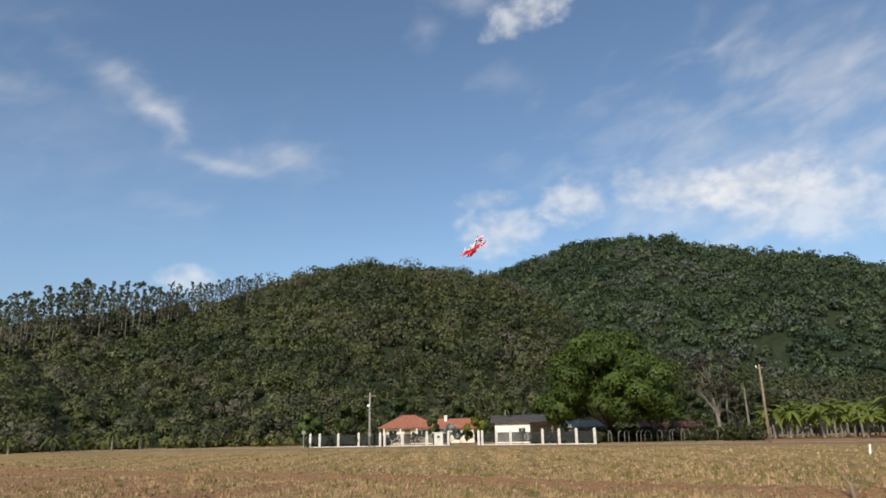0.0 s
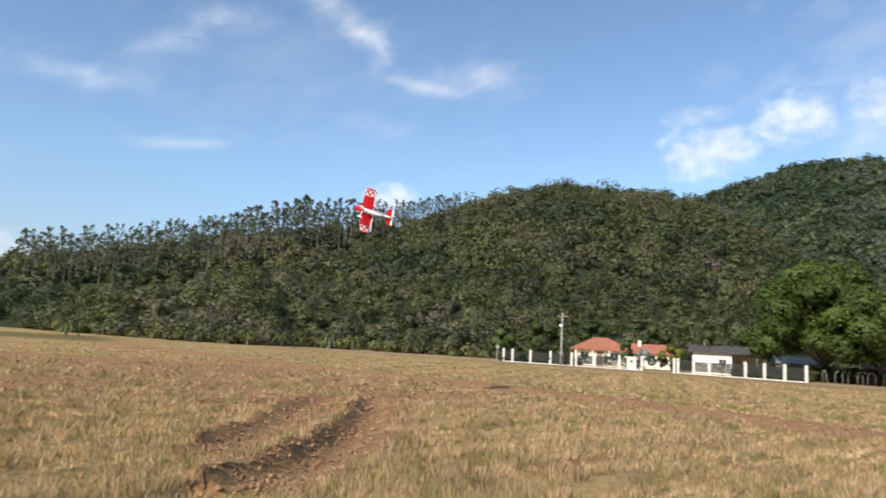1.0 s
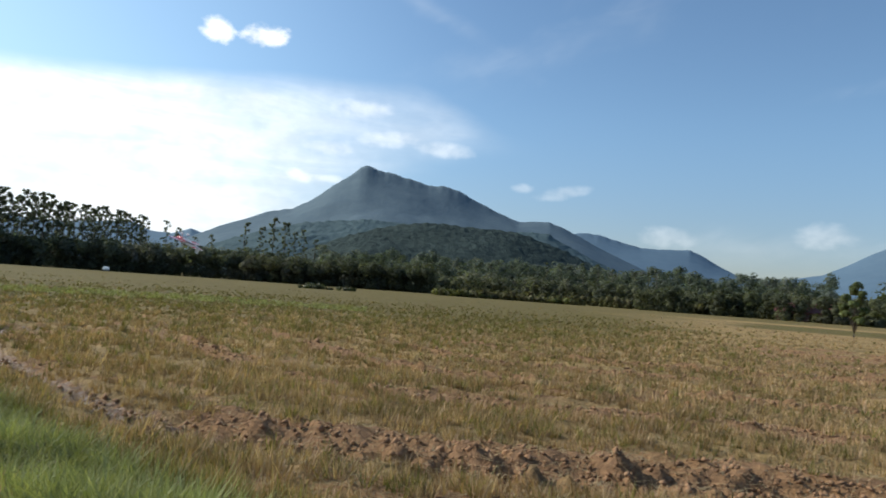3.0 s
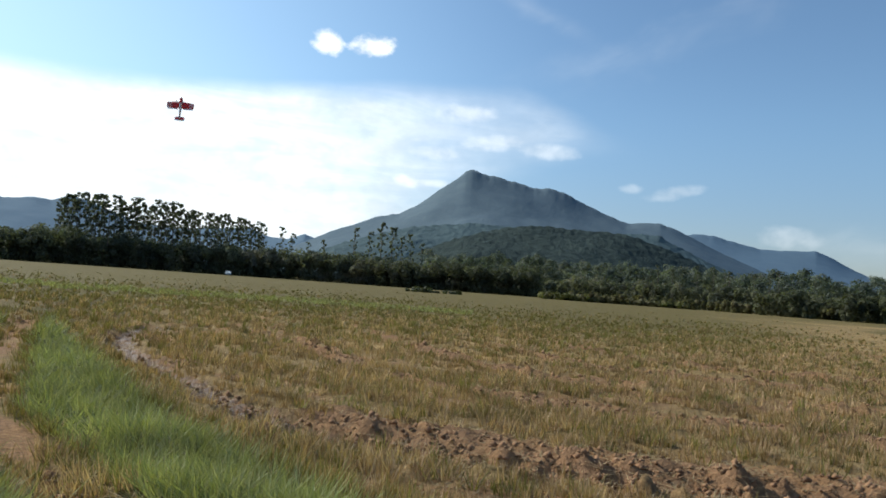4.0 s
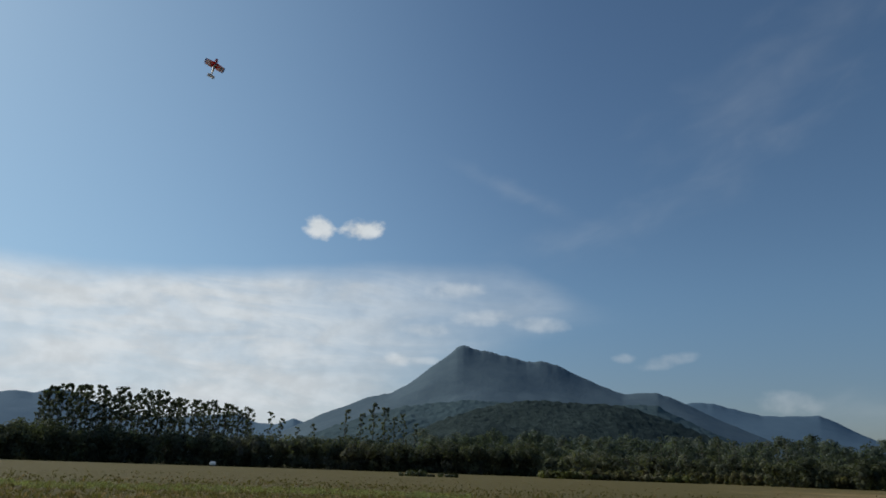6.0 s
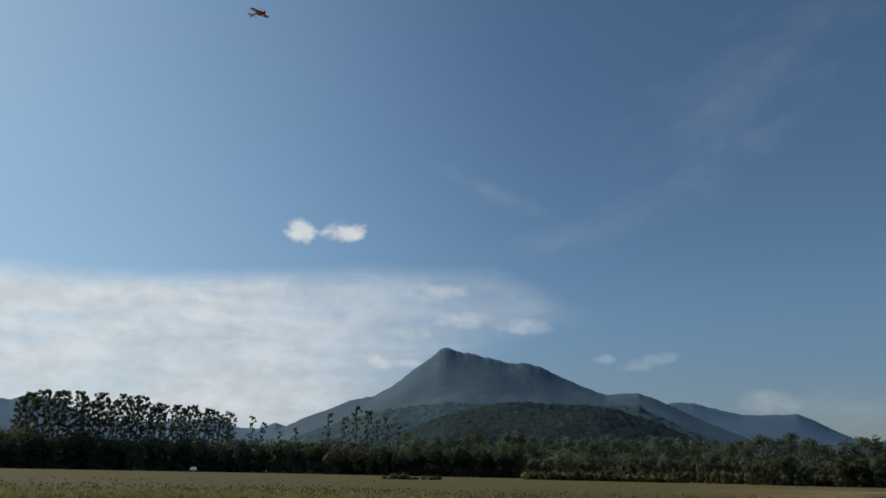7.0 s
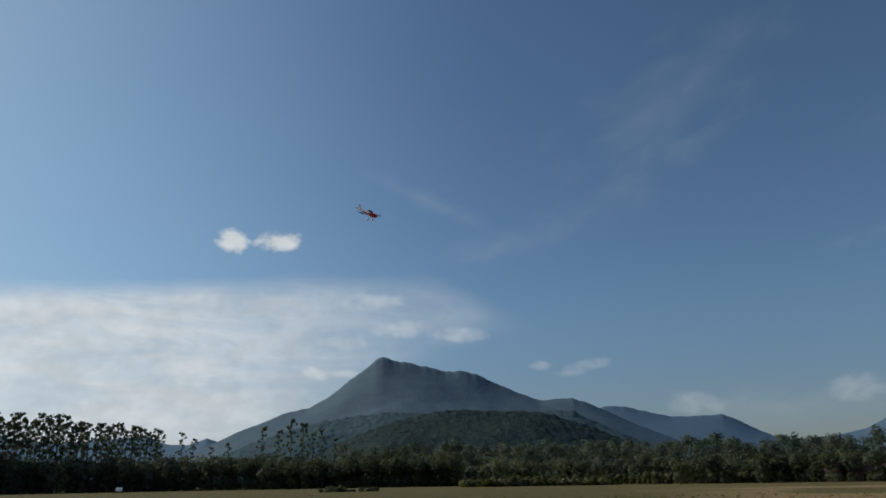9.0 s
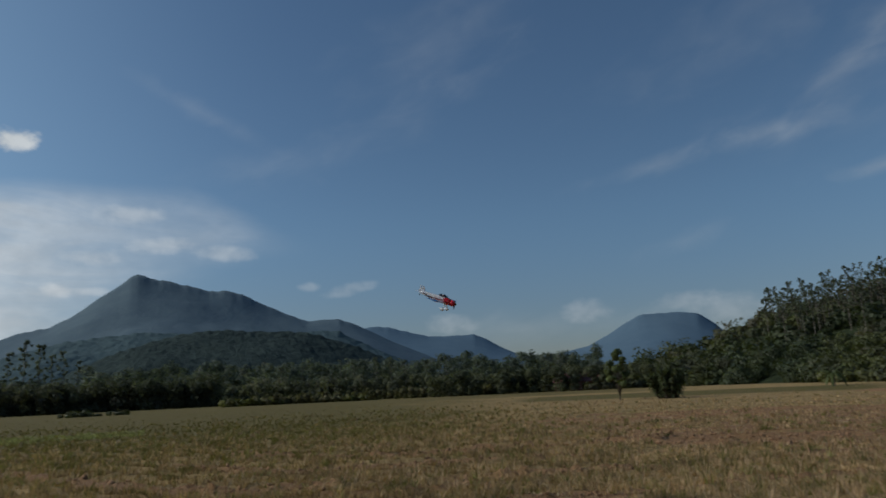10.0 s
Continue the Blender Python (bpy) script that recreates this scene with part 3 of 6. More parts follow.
def hill_a(yaw, r):
    d, foot = A_RIDGE(yaw), A_FOOT(yaw)
    top = np.maximum(0.0, d * np.tan(np.radians(A_TOP(yaw))) - 5.5)
    u = (r - foot) / (d - foot)
    gully = 5.0 * (fractal(yaw * 0.16, r * 0.012, 3, 80) - 0.5) * np.clip(u, 0, 1) * np.clip(1.2 - u, 0, 1)
    return np.where(u < 1, top * np.clip(u, 0, 1) ** 1.12, top * np.clip(1 - (u - 1) * 0.7, 0, 1)) + gully - 0.5


def hill_b(yaw, r):
    top = np.maximum(0.0, 660 * np.tan(np.radians(B_TOP(yaw))) + 3.0)
    u = (r - 330) / 330
    gully = 26.0 * (fractal(yaw * 0.13, r * 0.006, 4, 90) - 0.5) * np.clip(u, 0, 1) * np.clip(1.05 - u, 0, 1)
    return np.where(u < 1, top * np.clip(u, 0, 1) ** 0.95, top * np.clip(1 - (u - 1) * 0.9, 0, 1)) + gully - 1.0


def polar_sheet(name, yaws, rings, height, mat):
    rr, aa = np.meshgrid(rings, yaws, indexing="ij")
    z = height(aa, rr)
    q = np.radians(aa)
    verts = np.stack([-np.sin(q) * rr, np.cos(q) * rr, z], -1).reshape(-1, 3)
    n, k = rr.shape
    i, j = np.meshgrid(np.arange(n - 1), np.arange(k - 1), indexing="ij")
    a = i * k + j
    faces = np.stack([a, a + 1, a + k + 1, a + k], -1).reshape(-1, 4)
    return mesh_from(name, verts, faces, mat, smooth=True)


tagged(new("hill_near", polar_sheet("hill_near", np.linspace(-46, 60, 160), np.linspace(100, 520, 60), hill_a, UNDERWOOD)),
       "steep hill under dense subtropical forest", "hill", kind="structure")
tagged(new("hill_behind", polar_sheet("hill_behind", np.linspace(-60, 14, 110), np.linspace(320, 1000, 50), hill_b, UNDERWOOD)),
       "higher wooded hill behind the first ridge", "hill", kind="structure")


# ---------- foliage made of many small leaf clumps ----------
GREENS = np.array([(0.050, 0.062, 0.030), (0.066, 0.078, 0.034), (0.090, 0.099, 0.038), (0.072, 0.078, 0.042),
                   (0.106, 0.112, 0.048), (0.100, 0.094, 0.056), (0.115, 0.106, 0.070)]) * 1.06


def leaf_cloud(centres, radii, tones, per, size, seed=1, squash=0.8, blobs=6, upward=0.35, ruffle=0.42):
    """Crowns of loose leaf clumps: each crown has several lobes, each lobe a shell of small triangles."""
    g = np.random.default_rng(seed)
    n = len(centres)
    lobe = g.normal(size=(n, blobs, 3))
    lobe /= np.linalg.norm(lobe, axis=2, keepdims=True)
    lobe *= g.uniform(0.25, 0.68, (n, blobs, 1))
    lobe[..., 2] *= squash
    lobe_r = g.uniform(0.36, 0.6, (n, blobs))
    k = g.integers(0, blobs, (n, per))
    pick = np.arange(n)[:, None]
    d = g.normal(size=(n, per, 3))
    d[..., 2] += upward
    d /= np.linalg.norm(d, axis=2, keepdims=True)
    scale = np.asarray(radii)[:, None, None]
    p = np.asarray(centres)[:, None, :] + scale * (lobe[pick, k] + d * lobe_r[pick, k][..., None] * np.array([1, 1, squash]) * g.uniform(0.8, 1.06, (n, per, 1)))
    whole = (p - np.asarray(centres)[:, None, :]) / scale
    nor = 0.55 * d + 0.8 * whole + g.normal(size=d.shape) * ruffle
    nor /= np.linalg.norm(nor, axis=2, keepdims=True)
    t1 = np.cross(nor, g.normal(size=d.shape))
    t1 /= np.linalg.norm(t1, axis=2, keepdims=True) + 1e-9
    t2 = np.cross(nor, t1)
    s = (size * g.uniform(0.6, 1.35, (n, per, 1))) * (np.ones((n, 1, 1)) if np.isscalar(size) else 1)
    a, b, c = p + t1 * s * 0.62, p - t1 * s * 0.4 + t2 * s * 0.55, p - t1 * s * 0.4 - t2 * s * 0.55
    verts = np.stack([a, b, c], 2).reshape(-1, 3)
    tone = np.asarray(tones)[:, None, :] * g.uniform(0.86, 1.16, (n, per, 1))
    tone = np.repeat(tone[:, :, None, :], 3, 2).reshape(-1, 3)
    soft = 0.6 * d + 0.8 * whole + np.array([0, 0, 0.15]) + g.normal(size=d.shape) * 0.22
    soft /= np.linalg.norm(soft, axis=2, keepdims=True)
    soft = np.repeat(soft[:, :, None, :], 3, 2).reshape(-1, 3)
    return verts, np.arange(len(verts)).reshape(-1, 3), tone, soft


def woods(name, label, yaw, r, ground, radius, per, size, palette, seed, lift=0.55, squash=0.9, dim=1.0, ruffle=0.42, mat=None):
    """One sheet of far woodland, of kind stuff."""
    g = np.random.default_rng(seed)
    q = np.radians(yaw)
    c = np.stack([-np.sin(q) * r, np.cos(q) * r, ground + radius * lift], -1)
    patch = fractal(c[:, 0] * 0.03, c[:, 1] * 0.03, 3, seed)
    idx = np.clip((patch * 1.5 - 0.35 + g.normal(size=len(c)) * 0.16) * len(palette), 0, len(palette) - 1).astype(int)
    tones = palette[idx] * g.uniform(0.86, 1.14, (len(c), 1)) * dim
    v, f, t, nm = leaf_cloud(c, radius, tones, per, size, seed, squash, ruffle=ruffle)
    return tagged(new(name, mesh_from(name, v, f, mat or LEAF, t, normals=nm)), label, "woodland", kind="stuff")


def scatter(n, yaw0, yaw1, r0, r1, seed):
    g = np.random.default_rng(seed)
    return g.uniform(yaw0, yaw1, n), np.sqrt(g.uniform(r0 * r0, r1 * r1, n)), g


GUM_FOOT = curve_of((10, 30), (14.4, 13), (16.5, 10.3), (20.8, 8.2), (24.9, 7.1), (28.8, 6.4), (32.5, 5.2), (36, 4.4), (40, 3.4), (45, 2.6), (50, 2.4), (51, 9), (60, 30))


def forest():
    yaw, r, g = scatter(5600, -38, 59, 100, 350, 3)
    stand = GUM_FOOT(yaw) < np.degrees(np.arctan2(hill_a(yaw, r) + 3.0, r))
    keep = (r > A_FOOT(yaw) - 4) & (r < A_RIDGE(yaw) + 10) & (~stand | (g.random(len(r)) < 0.6))
    yaw, r, stand = yaw[keep], r[keep], stand[keep]
    lo = r < 190
    rad = np.where(lo, g.uniform(1.7, 4.2, len(r)), g.uniform(2.4, 5.4, len(r)))
    rad = rad * np.where(g.random(len(r)) < 0.10, 1.6, 1.0) * np.where(stand, 0.85, 1.0)
    woods("forest_low", "dense green subtropical forest at the hill foot", yaw[lo], r[lo], hill_a(yaw[lo], r[lo]), rad[lo], 330, 0.50, GREENS, 5, 0.42, 0.85)
    hi = ~lo
    woods("forest_high", "dense forest canopy over the steep hillside", yaw[hi], r[hi], hill_a(yaw[hi], r[hi]), rad[hi], 150, 0.86, GREENS, 6, 0.38, 0.8)
    yaw, r, g = scatter(2900, -38, 9, 345, 690, 8)
    # The higher hill's greens are shifted to blue, standing in for haze.
    woods("forest_behind", "hazy bluish green forest over the higher hill", yaw, r, hill_b(yaw, r), g.uniform(3.6, 7.6, len(r)), 90, 1.5,
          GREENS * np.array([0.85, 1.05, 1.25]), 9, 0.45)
    # low shrubs along the wood's edge
    yaw, r, g = scatter(1500, -46, 60, 90, 140, 10)
    keep = np.abs(r - A_FOOT(yaw) + 4) < 5
    yaw, r = yaw[keep], r[keep]
    woods("shrub_edge", "shrubs and tall grass along the forest edge", yaw, r, hill_a(yaw, r) * 0 + 0.1, g.uniform(0.7, 2.0, len(r)), 90, 0.5,
          GREENS[1:] * np.array([1.25, 1.2, 1.0]), 11, 0.4)


def belts():
    """Tree belts on the far side of the field."""
    spec = [  # name, label, yaw span, distance span, crown top elevation span, count, triangles, size, tint, seed
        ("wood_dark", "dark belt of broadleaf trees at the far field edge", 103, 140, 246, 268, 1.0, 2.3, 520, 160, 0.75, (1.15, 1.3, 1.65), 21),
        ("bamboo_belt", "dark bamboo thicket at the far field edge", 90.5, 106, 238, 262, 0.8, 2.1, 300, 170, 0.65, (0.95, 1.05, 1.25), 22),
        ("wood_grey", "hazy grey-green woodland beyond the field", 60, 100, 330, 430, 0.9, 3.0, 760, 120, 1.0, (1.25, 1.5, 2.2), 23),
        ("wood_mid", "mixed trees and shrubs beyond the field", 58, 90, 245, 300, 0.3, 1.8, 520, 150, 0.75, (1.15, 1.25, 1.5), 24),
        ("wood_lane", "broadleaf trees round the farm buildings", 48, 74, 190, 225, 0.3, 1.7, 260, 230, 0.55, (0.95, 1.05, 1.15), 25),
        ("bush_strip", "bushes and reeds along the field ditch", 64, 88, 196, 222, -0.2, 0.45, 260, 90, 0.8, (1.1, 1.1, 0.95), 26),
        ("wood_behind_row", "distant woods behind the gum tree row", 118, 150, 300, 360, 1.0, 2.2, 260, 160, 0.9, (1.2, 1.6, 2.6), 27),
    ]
    # Greyed greens and the mostly bluish tints put distance haze into the leaf colour.
    hazed_greens = 0.45 * GREENS + 0.55 * GREENS.mean(1, keepdims=True)
    for name, label, y0, y1, d0, d1, e0, e1, count, per, size, tint, seed in spec:
        yaw, r, g = scatter(count, y0, y1, d0, d1, seed)
        wave = 0.55 + 0.45 * fractal(yaw * 0.55, yaw * 0 + 2, 3, seed) * 1.6
        top = EYE + r * np.tan(np.radians(e0 + (e1 - e0) * g.random(len(r)) ** 0.7 * wave))
        rad = np.clip(top * 0.34, 0.6, 4.0) * g.uniform(0.85, 1.15, len(r))
        base = np.maximum(0, top - 1.75 * rad)
        woods(name, label, yaw, r, base, rad, int(per * 1.25), size * 0.78, hazed_greens * np.array(tint) * np.array((1.22, 1.12, 0.86)), seed + 40, 0.9, 1.0, ruffle=0.4, mat=FAR_LEAF)
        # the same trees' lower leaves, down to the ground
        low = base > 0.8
        woods(name + "_skirt", label, yaw[low], r[low] + 1.0, base[low] * 0.0, np.maximum(rad[low], base[low] * 0.75), int(per * 0.6), size * 0.8, hazed_greens * np.array(tint) * np.array((1.22, 1.12, 0.86)), seed + 60, 0.55, 1.1, ruffle=0.4, mat=FAR_LEAF)


forest()
belts()


# ---------- single trees ----------
def limb_points(start, end, sag, n=5, seed=0):
    g = random.Random(seed)
    out = []
    for i in range(n):
        u = i / (n - 1)
        p = Vector(start).lerp(Vector(end), u)
        p.z += sag * math.sin(math.pi * u)
        p += Vector((g.uniform(-1, 1), g.uniform(-1, 1), 0)) * (0.05 * (Vector(end) - Vector(start)).length) * (0 < i < n - 1)
        out.append(p)
    return out


def gum_tree(height, seed, bare=0.5):
    """Tall slim gum tree: bare trunk, tufts in loose tiers."""
    g = random.Random(seed)
    t = thing("gum_tree", "tall slim gum tree with a bare pale trunk and tufted crown", "tree")
    bm = bmesh.new()
    lean = (g.uniform(-0.6, 0.6), g.uniform(-0.6, 0.6))
    pts = [(lean[0] * u * u, lean[1] * u * u, height * 0.97 * u) for u in (0, 0.25, 0.5, 0.75, 1.0)]
    tube(bm, pts, [0.24, 0.2, 0.15, 0.09, 0.03], 6)
    tufts = []
    for k in range(g.randint(24, 28)):
        u = bare + (1 - bare) * (k + g.random()) / 25
        u = min(u, 0.98)
        a, reach = g.uniform(0, 6.28), height * g.uniform(0.03, 0.115) * (1.3 - 0.8 * (u - bare) / (1 - bare))
        s = Vector((lean[0] * u * u, lean[1] * u * u, height * 0.97 * u))
        e = s + Vector((math.cos(a) * reach, math.sin(a) * reach, reach * g.uniform(0.4, 0.9)))
        tube(bm, limb_points(s, e, 0.1, 3, seed + k), [0.06, 0.045, 0.02], 4)
        tufts.append((e, g.uniform(0.020, 0.036) * height))
    tufts.append((Vector((*lean, height * 0.97)), 0.045 * height))
    part("trunk", bm, GUM_BARK, t, "slim pale trunk")
    tone = np.array([(0.130, 0.140, 0.100)] * len(tufts)) * np.random.default_rng(seed).uniform(0.75, 1.3, (len(tufts), 1))
    v, f, c, nm = leaf_cloud([tuple(p) for p, _ in tufts], np.array([r for _, r in tufts]), tone, 44, 0.38, seed, 0.95, 5, 0.4, 0.8)
    hang("crown", mesh_from("crown", v, f, GUM_LEAF, c, normals=nm), t, "loose grey-green tufts of leaves")
    return t


def plant_gums():
    tall = [gum_tree(22, 100 + k, 0.28 + 0.07 * k) for k in range(4)]
    leafy = [gum_tree(22, 110 + k, 0.22 + 0.1 * k) for k in range(4)]
    g = random.Random(5)
    used = set()

    def put(yaw, dist, z, height, group, kinds):
        src = g.choice(kinds)
        m = Matrix.Translation(at(yaw, dist, z - 0.2)) @ Matrix.Rotation(g.uniform(0, 6.28), 4, "Z") @ Matrix.Scale(height / 22, 4)
        if src.name not in used:
            used.add(src.name)
            src.matrix_basis = m
            tagged(src, group=group)
        else:
            o = copy_thing(src, Matrix.Identity(4))
            o.matrix_basis = m
            o["group"] = group

    stand = curve_of((13, 12.0), (20, 11.7), (27.8, 11.4), (31.7, 10.4), (35, 9.0), (38, 7.8), (42, 6.9), (46, 6.2), (50, 5.0))
    for k in range(210):                    # stand on the ridge shoulder
        yaw = 14.8 + 33 * (k + g.random()) / 210
        rr = np.linspace(float(A_FOOT(yaw)) + 5, float(A_RIDGE(yaw)) - 3, 60)
        up = np.degrees(np.arctan2(hill_a(np.full(60, yaw), rr), rr))
        first = rr[np.argmax(up > float(GUM_FOOT(yaw)))] if (up > float(GUM_FOOT(yaw))).any() else rr[-8]
        dist = first + (rr[-1] - first) * g.random()
        z = float(hill_a(np.array([yaw]), np.array([dist]))[0])
        top = EYE + dist * math.tan(radians(float(stand(yaw)) + g.uniform(-1.3, 0.15)))
        put(yaw, dist, z, max(12, min(g.uniform(19, 25), top - z)), "gum trees on the ridge shoulder", tall)
    for k in range(62):                     # row at the far field edge
        yaw = 113.2 + 15.0 * (k + g.random()) / 62
        top = 4.1 + 0.95 * (yaw - 113.2) / 7.0 if yaw < 120 else 5.05
        dist = g.uniform(256, 276)
        put(yaw, dist, 0, dist * math.tan(radians(top + g.uniform(-0.75, 0.05))) + EYE, "gum trees at the far field edge", leafy)
    for yaw, top in ((111.9, 3.85), (111.2, 3.4), (106.2, 4.3), (104.9, 4.1), (103.9, 4.9), (103.0, 4.6), (102.2, 3.9), (101.4, 4.1), (100.6, 3.4),
                     (108.6, 3.1), (109.8, 2.8), (81.3, 2.9), (80.2, 2.7), (78.4, 3.0), (77.2, 3.0), (76.1, 2.7), (74.4, 2.6), (72.7, 2.95), (73.3, 2.5), (86, 2.5)):
        dist = g.uniform(255, 285)
        put(yaw, dist, 0, dist * math.tan(radians(top)) + EYE, "gum trees at the far field edge", leafy)


plant_gums()


def broad_tree(name, label, height, width, seed, tone, per=900, leaf=0.34, lobes=11, trunk_r=0.35, clear=0.2, clump=1.0):
    """A spreading tree: trunk, forking limbs, an uneven crown of leaf clumps."""
    g = random.Random(seed)
    t = thing(name, label, "tree")
    bm = bmesh.new()
    fork = height * clear
    tube(bm, [(0, 0, -0.2), (0.05, 0.02, fork * 0.5), (0.0, 0.1, fork)], [trunk_r * 1.25, trunk_r, trunk_r * 0.85], 9)
    ends = []
    for k in range(lobes):
        a = 2.4 * k + g.uniform(-0.3, 0.3)
        u = (k + 0.5) / lobes
        reach = width * 0.5 * (0.84 - 0.62 * u * u) * g.uniform(0.55, 1.08)
        e = Vector((math.cos(a) * reach, math.sin(a) * reach, height * (0.24 + 0.62 * u)))
        tube(bm, limb_points((0, 0.05, fork), e, 0.06 * height, 5, seed + k), [trunk_r * 0.55, trunk_r * 0.42, trunk_r * 0.3, trunk_r * 0.18, 0.03], 6)
        ends.append((tuple(e), width * g.uniform(0.15, 0.21) * clump))
    part("trunk", bm, BARK, t, "brown trunk with forking limbs", smooth=True)
    gg = np.random.default_rng(seed)
    tones = np.array([tone] * len(ends)) * gg.uniform(0.75, 1.3, (len(ends), 1))
    v, f, c, nm = leaf_cloud([e for e, _ in ends], np.array([r for _, r in ends]), tones, per, leaf, seed, 0.82, 8, 0.4)
    hang("crown", mesh_from("crown", v, f, LEAF, c, normals=nm), t, "dense leafy crown")
    return t


def set_down(ob, yaw, dist, turn=0.0, dz=0.0):
    p = at(yaw, dist)
    ob.matrix_basis = pose(p.x, p.y, ground_at(p.x, p.y) + dz, 0, 0, turn)
    return ob


def yard_trees():
    set_down(broad_tree("shade_tree", "large spreading bright green tree beside the houses", 14.6, 18.8, 41, (0.07, 0.102, 0.021), 1500, 0.30, 42, 0.3, 0.13, 0.8), -13.2, 92)
    set_down(broad_tree("yard_tree", "small dark green tree in front of the red-roofed house", 3.9, 2.6, 42, (0.05, 0.075, 0.022), 350, 0.2, 6, 0.08), 0.8, 96)
    set_down(broad_tree("golden_bush", "round yellow-green bush by the driveway", 3.6, 4.2, 43, (0.16, 0.17, 0.025), 420, 0.22, 8, 0.08, 0.05), -2.7, 95)
    set_down(broad_tree("silver_shrub", "pale silvery blue shrub by the gate", 2.9, 2.8, 44, (0.27, 0.30, 0.29), 260, 0.22, 7, 0.06, 0.05), -0.55, 93)
    for k, (yaw, d, h, w) in enumerate(((2.3, 89, 1.9, 1.3), (-3.6, 86.5, 1.5, 0.9), (-6.3, 84, 1.7, 0.8), (6.9, 90.5, 1.4, 1.0), (9.0, 91, 1.5, 1.2), (0.2, 92, 1.6, 1.8), (-1.4, 94, 2.2, 2.4), (4.1, 93, 2.0, 1.6), (-8.6, 85, 1.5, 1.2))):
        set_down(broad_tree("garden_shrub", "clipped dark green garden shrub beside the fence", h, w, 50 + k, (0.032, 0.05, 0.018), 160, 0.14, 5, 0.03, 0.05), yaw, d)
    # trees round and behind the yard
    for k, (yaw, d, h, w, tone) in enumerate(((-17.2, 108, 9.0, 8.5, (0.075, 0.11, 0.025)), (-19.5, 112, 8.0, 6, (0.05, 0.07, 0.025)), (-22.6, 112, 8.5, 6, (0.045, 0.062, 0.024)),
                                              (-8.6, 118, 8.5, 8, (0.06, 0.085, 0.022)), (-1.5, 122, 7.5, 7, (0.06, 0.08, 0.024)), (10.6, 112, 5.0, 6, (0.06, 0.09, 0.024)), (7.6, 116, 7.0, 7, (0.055, 0.075, 0.022)),
                                              (-5.4, 121, 7.0, 6, (0.07, 0.09, 0.03)), (3.2, 124, 8.0, 7, (0.05, 0.07, 0.022)), (-24.4, 118, 7.5, 6, (0.05, 0.065, 0.026)))):
        set_down(broad_tree("garden_tree", "broadleaf tree behind the yard", h, w, 70 + k, tone, 330, 0.42, 8, 0.16, 0.15), yaw, d)
    # grey, nearly leafless tree
    g = random.Random(9)
    t = thing("bare_tree", "grey half-dead tree with bare forking branches", "tree")
    bm = bmesh.new()
    tube(bm, [(0, 0, -0.2), (0.1, 0, 1.8), (-0.1, 0, 3.6)], [0.3, 0.25, 0.22], 8)
    tips = []
    for k in range(13):
        a = g.uniform(0, 6.28)
        e = Vector((math.cos(a) * g.uniform(1.0, 3.2), math.sin(a) * g.uniform(1.0, 3.0), g.uniform(5.5, 9.6)))
        s = Vector((0, 0, g.uniform(2.2, 3.8)))
        tube(bm, limb_points(s, e, 0.4, 5, 90 + k), [0.14, 0.11, 0.08, 0.05, 0.025], 5)
        for j in range(3):
            f = e + Vector((g.uniform(-1, 1), g.uniform(-1, 1), g.uniform(0.0, 1.0)))
            tube(bm, [s.lerp(e, 0.7), f], [0.04, 0.012], 4)
            tips.append(tuple(f))
    part("trunk", bm, GREY_BARK, t, "grey bark, bare limbs")
    v, f, c, nm = leaf_cloud(tips, np.full(len(tips), 0.9), np.array([(0.075, 0.07, 0.05)] * len(tips)), 60, 0.25, 12, 0.8, 4)
    hang("crown", mesh_from("crown", v, f, LEAF, c, normals=nm), t, "sparse brownish leaves")
    set_down(t, -21.2, 97)
    # slender roadside shrub and the dense dark yucca clump in the field
    set_down(broad_tree("slender_tree", "slender thin-leaved young tree at the field edge", 5.2, 2.6, 61, (0.11, 0.13, 0.045), 150, 0.24, 12, 0.06, 0.06), 59.05, 67.5)


yard_trees()


def frond(bm, length, droop, width, a, z0, rise, segs=7):
    """One arching palm frond with leaflets folded down from the midrib."""
    ca, sa = math.cos(a), math.sin(a)
    prev = None
    for i in range(segs + 1):
        u = i / segs
        x = length * u * (1 - 0.25 * droop * u)
        z = z0 + rise * length * u - droop * length * u * u
        w = width * (math.sin(math.pi * min(1.0, 0.12 + 0.88 * u)) ** 0.7) * (0.75 + 0.25 * (i % 2))
        p = Vector((ca * x, sa * x, z))
        s = Vector((-sa, ca, 0)) * w
        ring = [bm.verts.new(p + s + Vector((0, 0, -0.45 * w))), bm.verts.new(p), bm.verts.new(p - s + Vector((0, 0, -0.45 * w)))]
        if prev:
            bm.faces.new((prev[0], prev[1], ring[1], ring[0]))
            bm.faces.new((prev[1], prev[2], ring[2], ring[1]))
        prev = ring


